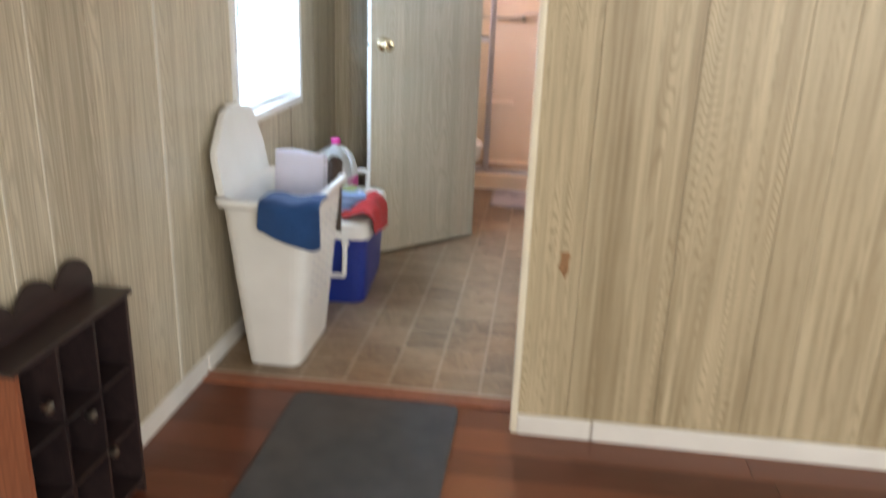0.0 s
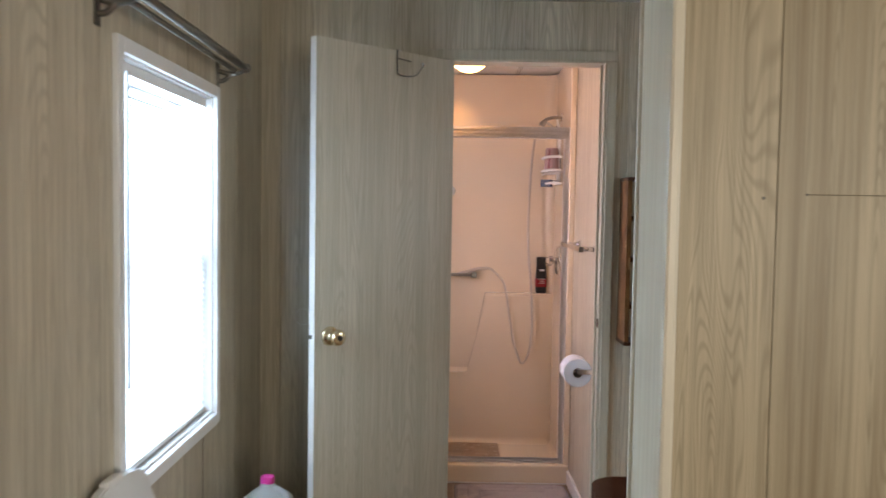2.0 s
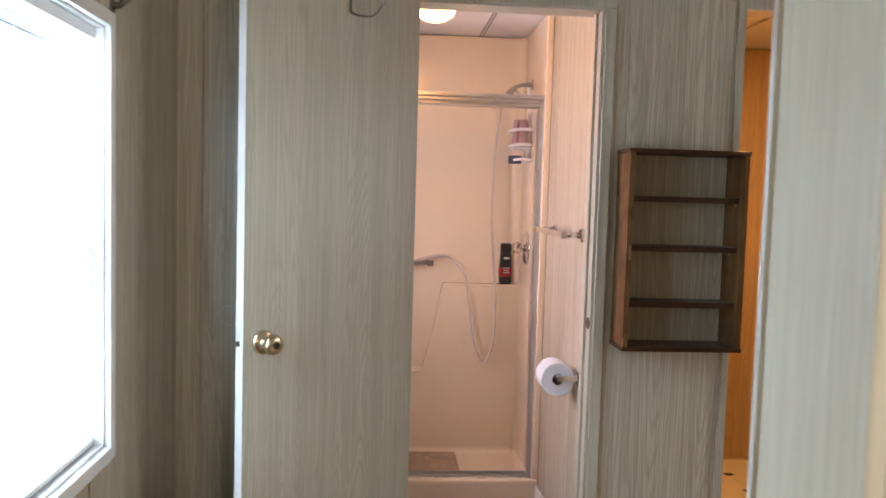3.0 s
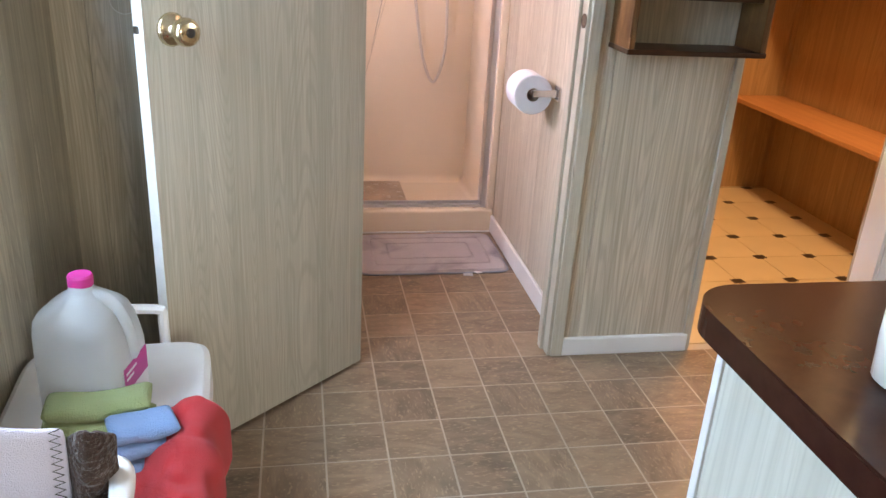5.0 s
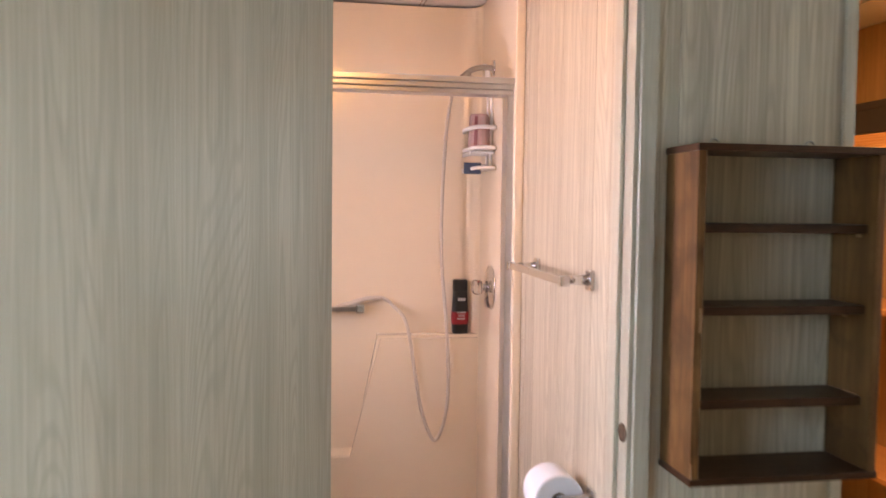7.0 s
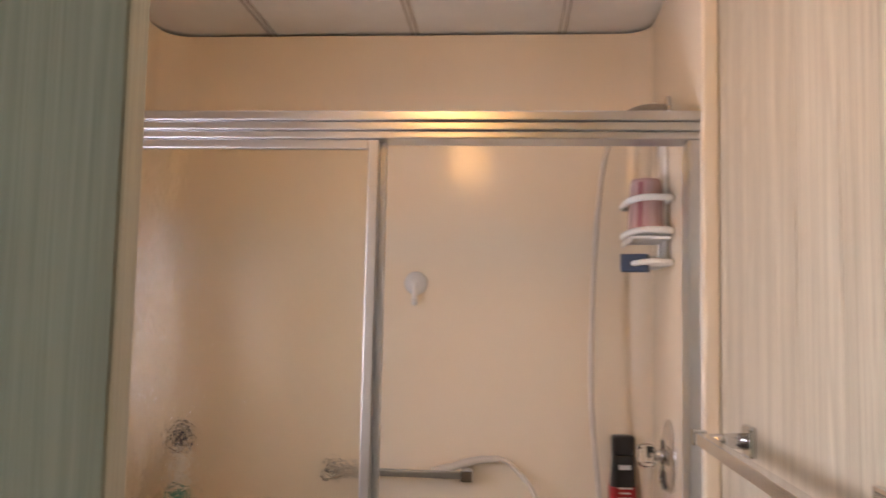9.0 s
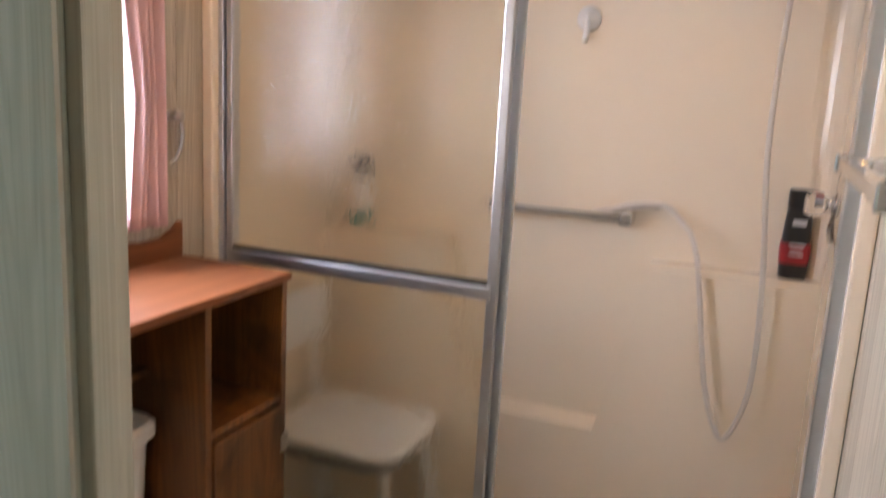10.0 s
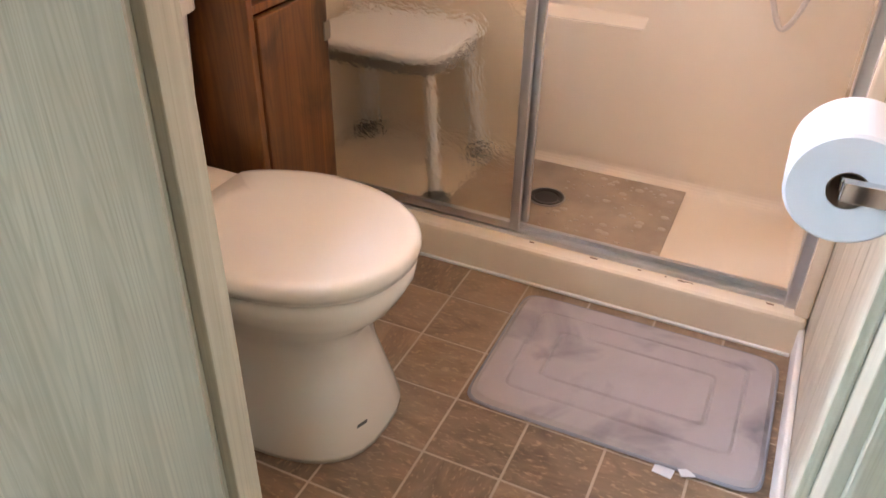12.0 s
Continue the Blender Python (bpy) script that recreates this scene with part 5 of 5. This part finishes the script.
def toilet_cabinet():
    c = thing("toilet_cabinet", "reddish brown pine cabinet straddling the toilet tank", "cabinet", (XL + 0.003, 4.335, 0))
    D = 0.295
    part("top", cuboid(0, D + 0.008, -0.44, 0.422, 0.943, 0.962, 0.004), CAB_TOP, c)
    for y in (-0.43, -0.198, 0.152, 0.400):
        part("upright", cuboid(0.006, D - 0.002, y, y + 0.018, 0.0, 0.942, 0.002), CAB_WOOD, c)
    part("middle_shelf", cuboid(0.01, D - 0.13, -0.179, 0.151, 0.79, 0.806, 0.003), CAB_WOOD, c)
    for a, b in ((-0.411, -0.199), (0.171, 0.399)):
        part("shelf", cuboid(0.006, D - 0.004, a, b, 0.676, 0.692, 0.002), CAB_WOOD, c)
        part("bottom", cuboid(0.006, D - 0.004, a, b, 0.05, 0.066, 0.002), CAB_WOOD, c)
        part("backing", cuboid(0.002, 0.006, a, b, 0.05, 0.942), CAB_WOOD, c)
        d = part("cabinet_door", cuboid(D - 0.016, D + 0.002, a + 0.003, b + (0.012 if b > 0 else -0.003), 0.065, 0.668, 0.004), CAB_WOOD, c)
        part("hinge", cuboid(D - 0.004, D + 0.005, b - 0.004, b + 0.020, 0.56, 0.60, 0.002), NICKEL, d)
        part("hinge", cuboid(D - 0.004, D + 0.005, b - 0.004, b + 0.020, 0.11, 0.15, 0.002), NICKEL, d)
        part("knot", lathe([(0.014, 0), (0.006, 0.0006)], 16, m=pose(D + 0.0018, (a + b) / 2, 0.16, 0, 90, 0)), DARK_WOOD, d)
    out = [(-0.43, 0), (0.415, 0), (0.415, 0.078), (0.395, 0.062), (0.36, 0.048), (0.30, 0.045), (0.22, 0.058), (0.1, 0.07), (-0.1, 0.07), (-0.22, 0.058), (-0.30, 0.045), (-0.36, 0.048), (-0.40, 0.062), (-0.43, 0.078)]
    part("gallery", extruded(out, "x", 0.002, 0.018), CAB_TOP, c, local=pose(0, 0, 0.962))
    b = thing("white_bottle", "small white bottle in the cabinet's open compartment", "bottle", (-0.78, 4.525, 0.6925))
    part("body", lathe([(0.014, 0), (0.015, 0.003), (0.015, 0.030), (0.010, 0.038)], 20), PLASTIC, b)
    part("cap", lathe([(0.012, 0.0385), (0.012, 0.052), (0.010, 0.054)], 16), PLASTIC, b)
    k = thing("soap_bottle", "pale bottle with dark cap and teal base on the shower ledge", "bottle", (-0.872, YB - 0.045, 0.9555))
    part("body", lathe([(0.024, 0.0), (0.026, 0.004), (0.026, 0.12), (0.012, 0.145)], 20), PLASTIC, k, smooth=True)
    part("base_band", lathe([(0.0268, 0.004), (0.0268, 0.042)], 20), plain("teal_liquid", (0.06, 0.30, 0.27), 0.4), k, "teal band")
    part("cap", lathe([(0.017, 0.146), (0.018, 0.15), (0.018, 0.20), (0.015, 0.204)], 18), plain("dark_blue_cap", (0.03, 0.04, 0.08), 0.4), k, "dark blue cap")


toilet_cabinet()


def bath_window():
    y0, y1, z0, z1 = BWIN
    w = thing("window_2", "small bathroom window with white frame", "window", kind="structure")
    for a, b, c, d in ((y0 - 0.03, y0, z0 - 0.03, z1 + 0.03), (y1, y1 + 0.03, z0 - 0.03, z1 + 0.03), (y0, y1, z1, z1 + 0.03), (y0, y1, z0 - 0.03, z0)):
        part("window_casing", cuboid(XL, XL + 0.012, a, b, c, d, 0.003), VINYL_WHITE, w)
    p = part("pane", cuboid(XL - 0.06, XL - 0.056, y0, y1, z0, z1), GLASS, w)
    p.visible_shadow = False
    c = thing("curtain", "thin pink curtain tied back beside the bathroom window", "curtain", (XL + 0.045, 0, 0))

    def f(u, v):
        pinch = 0.45 + 0.55 * abs(v - 0.32) / 0.68
        yy = 4.665 - 0.135 * u * min(1, pinch + 0.1)
        return (0.018 * math.sin(u * 26) * pinch + 0.006 * math.sin(u * 9 + v * 4), yy, 1.045 + 0.815 * v)
    drape(60, 24, f, 0.0015, "cloth", PINK_T, c, sub=0)
    part("curtain_rod", tube([(0.0, 4.02, 1.87), (0.0, 4.75, 1.87)], 0.006, 10, smooth=1), WHITE_TRIM, c)
    for y in (4.03, 4.745):
        part("rod_end", tube([(-0.043, y, 1.87), (0.0, y, 1.87)], 0.006, 8, smooth=1), WHITE_TRIM, c)
    h = thing("tieback_hook", "brushed metal curtain tieback hook on the wall", "hook", (XL, 4.735, 1.27))
    part("base", lathe([(0.012, 0), (0.012, 0.006), (0.006, 0.012)], 18, m=pose(0, 0, 0, 0, 90, 0)), NICKEL, h, smooth=True)
    part("arm", tube([(0.01, 0, 0.0), (0.035, 0, -0.015), (0.04, -0.004, -0.05), (0.038, -0.018, -0.085), (0.034, -0.034, -0.098)], 0.005, 8), NICKEL, h, smooth=True)
    part("ball", lathe([(0.004, -0.014), (0.013, -0.008), (0.015, 0), (0.013, 0.008), (0.004, 0.014)], 18, m=pose(0.026, 0, 0.0, 0, 90, 0)), NICKEL, h, smooth=True)


bath_window()


def bath_lamp():
    l = thing("ceiling_lamp", "round white glass ceiling lamp, lit warm", "ceiling lamp", (-0.18, 4.18, CZ))
    part("canopy", lathe([(0.075, 0.004), (0.075, -0.018), (0.05, -0.035), (0.045, -0.05)], 32), WHITE_TRIM, l, smooth=True)
    part("shade", lathe([(0.06, -0.048), (0.078, -0.07), (0.085, -0.11), (0.082, -0.15), (0.066, -0.184), (0.036, -0.203), (0.012, -0.209)], 36), LAMP, l, "glowing glass bowl", smooth=True)


bath_lamp()


def towel_bar():
    t = thing("towel_bar", "square chrome towel bar on the panelled wall", "towel bar", (XR, 4.42, 1.279))
    for y in (-0.235, 0.235):
        p = part("post", cuboid(-0.012, 0.0, y - 0.022, y + 0.022, -0.026, 0.026, 0.005), CHROME, t)
        part("neck", tube([(-0.010, y, 0), (-0.080, y, 0)], [0.014, 0.009], 12, smooth=1), CHROME, p, smooth=True)
    part("bar", cuboid(-0.089, -0.071, -0.262, 0.262, -0.010, 0.010, 0.002), CHROME, t)
    for y in (-0.262, 0.262):
        part("end", cuboid(-0.092, -0.068, y - 0.008, y + 0.008, -0.013, 0.013, 0.003), CHROME, t)


towel_bar()


def toilet_paper():
    h = thing("paper_holder", "chrome single-arm toilet paper holder on the wall", "paper holder", (XR, 4.143, 0.744))
    part("plate", cuboid(-0.010, 0, -0.022, 0.022, -0.024, 0.024, 0.004), CHROME, h)
    part("arm", cuboid(-0.089, -0.008, -0.007, 0.007, -0.011, 0.011, 0.002), CHROME, h)
    part("spindle", cuboid(-0.091, -0.077, 0.007, 0.125, -0.008, 0.008, 0.003), CHROME, h)
    r = thing("toilet_roll", "full white toilet paper roll on the chrome holder", "toilet paper", (XR - 0.081, 4.160, 0.735))
    bm = bmesh.new()
    m = pose(0, 0, 0, -90, 0, 0)
    lathe([(0.0215, 0.0), (0.060, 0.0), (0.0635, 0.003), (0.0635, 0.107), (0.060, 0.11), (0.0215, 0.11)], 48, bm=bm, m=m)
    for fc in [f for f in bm.faces if len(f.verts) > 10]:
        bm.faces.remove(fc)
    part("paper", bm, PAPER, r)
    bm = lathe([(0.021, 0.001), (0.021, 0.109), (0.0195, 0.109), (0.0195, 0.001)], 32, m=m)
    for fc in [f for f in bm.faces if len(f.verts) > 10]:
        bm.faces.remove(fc)
    part("core", bm, CARDBOARD, r, "brown cardboard core")


toilet_paper()


def bath_mat():
    m = thing("bath_mat", "stained grey memory foam bath mat with embossed rectangles", "bath mat", (0.084, 4.600, 0.0), 0.5)
    W, D = 0.286, 0.196
    part("base", loft([superring(0, 0, 0, W, D, 14, 60), superring(0, 0, 0.004, W + 0.003, D + 0.003, 14, 60), superring(0, 0, 0.007, W, D, 14, 60)]), plain("mat_binding", (0.27, 0.29, 0.33), 0.8), m, "darker bound edge")
    bm = loft([superring(0, 0, 0.007, W - 0.003, D - 0.003, 14, 60), superring(0, 0, 0.014, W - 0.012, D - 0.012, 14, 60), superring(0, 0, 0.016, W - 0.055, D - 0.058, 18, 60), superring(0, 0, 0.0125, W - 0.060, D - 0.062, 18, 60), superring(0, 0, 0.0165, W - 0.066, D - 0.068, 18, 60),
               superring(0, 0, 0.017, W - 0.115, D - 0.115, 18, 60), superring(0, 0, 0.0130, W - 0.120, D - 0.119, 18, 60), superring(0, 0, 0.0172, W - 0.126, D - 0.124, 18, 60), superring(0, 0, 0.018, 0.08, 0.03, 8, 60)])
    part("foam", bm, MAT_GREY, m)
    part("care_tag", cuboid(-0.018, 0.018, -0.012, 0.012, 0, 0.0015), PAPER, m, "white care tag", local=pose(0.118, -D - 0.012, 0.002, 0, 0, -8))
    part("care_tag", cuboid(-0.014, 0.014, -0.009, 0.009, 0, 0.0015), PAPER, m, "white care tag", local=pose(0.158, -D - 0.004, 0.007, 0, 8, 30))


bath_mat()

# ---------------------------------------------------------------- floor pieces
PITCH, TX, TY = 0.1535, -0.2125, 3.785
tile_bm = cuboid(-0.0742, 0.0742, -0.0742, 0.0742, -0.004, 0.0)
tile_mesh = bpy.data.meshes.new("tile")
tile_bm.to_mesh(tile_mesh)
tile_bm.free()
tile_mesh.materials.append(TILE)
for i in range(-6, 12):
    for j in range(-12, 8):
        x, y = TX + (i + 0.5) * PITCH, TY + (j + 0.5) * PITCH
        if not (XL - 0.09 < x < 1.7 and YP1 - 0.03 < y < 4.9):
            continue
        if x > XC0 - 0.06 and y > YE + 0.06 or x > XR + 0.05 and y > YE + 0.05:
            continue
        if x > 0.35 and y < 2.3 or x > 1.2 and y < 3.2:
            continue
        o = new("tile", tile_mesh)
        o.parent = floor_hall
        o.matrix_local = pose(x, y, 0, 0, 0, 90 * ((i * 7 + j * 5 + i * j) % 4))
rest = bmesh.new()
for i in range(10, 24):
    for j in range(-12, 1):
        x, y = TX + (i + 0.5) * PITCH, TY + (j + 0.5) * PITCH
        if x < XE and y < YE and (x > 1.7 or (x > 1.2 and y < 3.2)):
            cuboid(x - 0.0745, x + 0.0745, y - 0.0745, y + 0.0745, -0.004, 0.0, bm=rest)
tagged(part("tiles", rest, TILE, floor_hall), kind="stuff")

closet_floor = tagged(part("floor_closet", cuboid(XC0 - 0.02, 2.06, YE + 0.03, YB + 0.01, -0.003, 0.001), plain("cream_joint", (0.46, 0.36, 0.22), 0.6)), "cream vinyl floor with small dark square insets", "floor", kind="structure")
Q, CX, CY = 0.2285, 1.253, 4.278
c_out = [(-0.113, -0.088), (-0.088, -0.113), (0.088, -0.113), (0.113, -0.088), (0.113, 0.088), (0.088, 0.113), (-0.088, 0.113), (-0.113, 0.088)]
cm = bpy.data.meshes.new("tile")
b2 = extruded(c_out, "z", 0.0005, 0.0025)
b2.to_mesh(cm)
b2.free()
cm.materials.append(CREAM)
im = bpy.data.meshes.new("inset")
b2 = cuboid(-0.026, 0.026, -0.019, 0.019, 0.0008, 0.0026)
b2.to_mesh(im)
b2.free()
im.materials.append(INSET)
for i in range(-3, 5):
    for j in range(-3, 7):
        x, y = CX + i * Q, CY + j * Q
        if XC0 - 0.05 < x < 2.1 and YE + 0.04 < y < YB:
            o = new("inset", im)
            o.parent = closet_floor
            o.matrix_local = pose(x, y, 0, 0, 0, 8)
        x, y = x + Q / 2, y + Q / 2
        if XC0 - 0.02 < x < 2.1 and YE + 0.11 < y < YB:
            o = new("tile", cm)
            o.parent = closet_floor
            o.location = (x, y, 0)

random.seed(21)
y = YP1 - 0.065
while y > -1.2:
    y0 = y - 0.122
    x = XL + 0.001 - random.uniform(0, 1.0)
    while x < XE:
        x1 = x + 1.21
        a, b = max(x, XL), min(x1, XE)
        if b - a > 0.05:
            part("plank", cuboid(a + 0.0006, b - 0.0006, y0 + 0.0006, y - 0.0006, -0.012, 0.0), LAMINATE, floor_room)
        x = x1
    y = y0
rest = bmesh.new()
while y > -3.0:
    cuboid(XL, XE, y - 0.1215, y - 0.0006, -0.012, 0.0, bm=rest)
    y -= 0.122
tagged(part("planks", rest, LAMINATE, floor_room), kind="stuff")
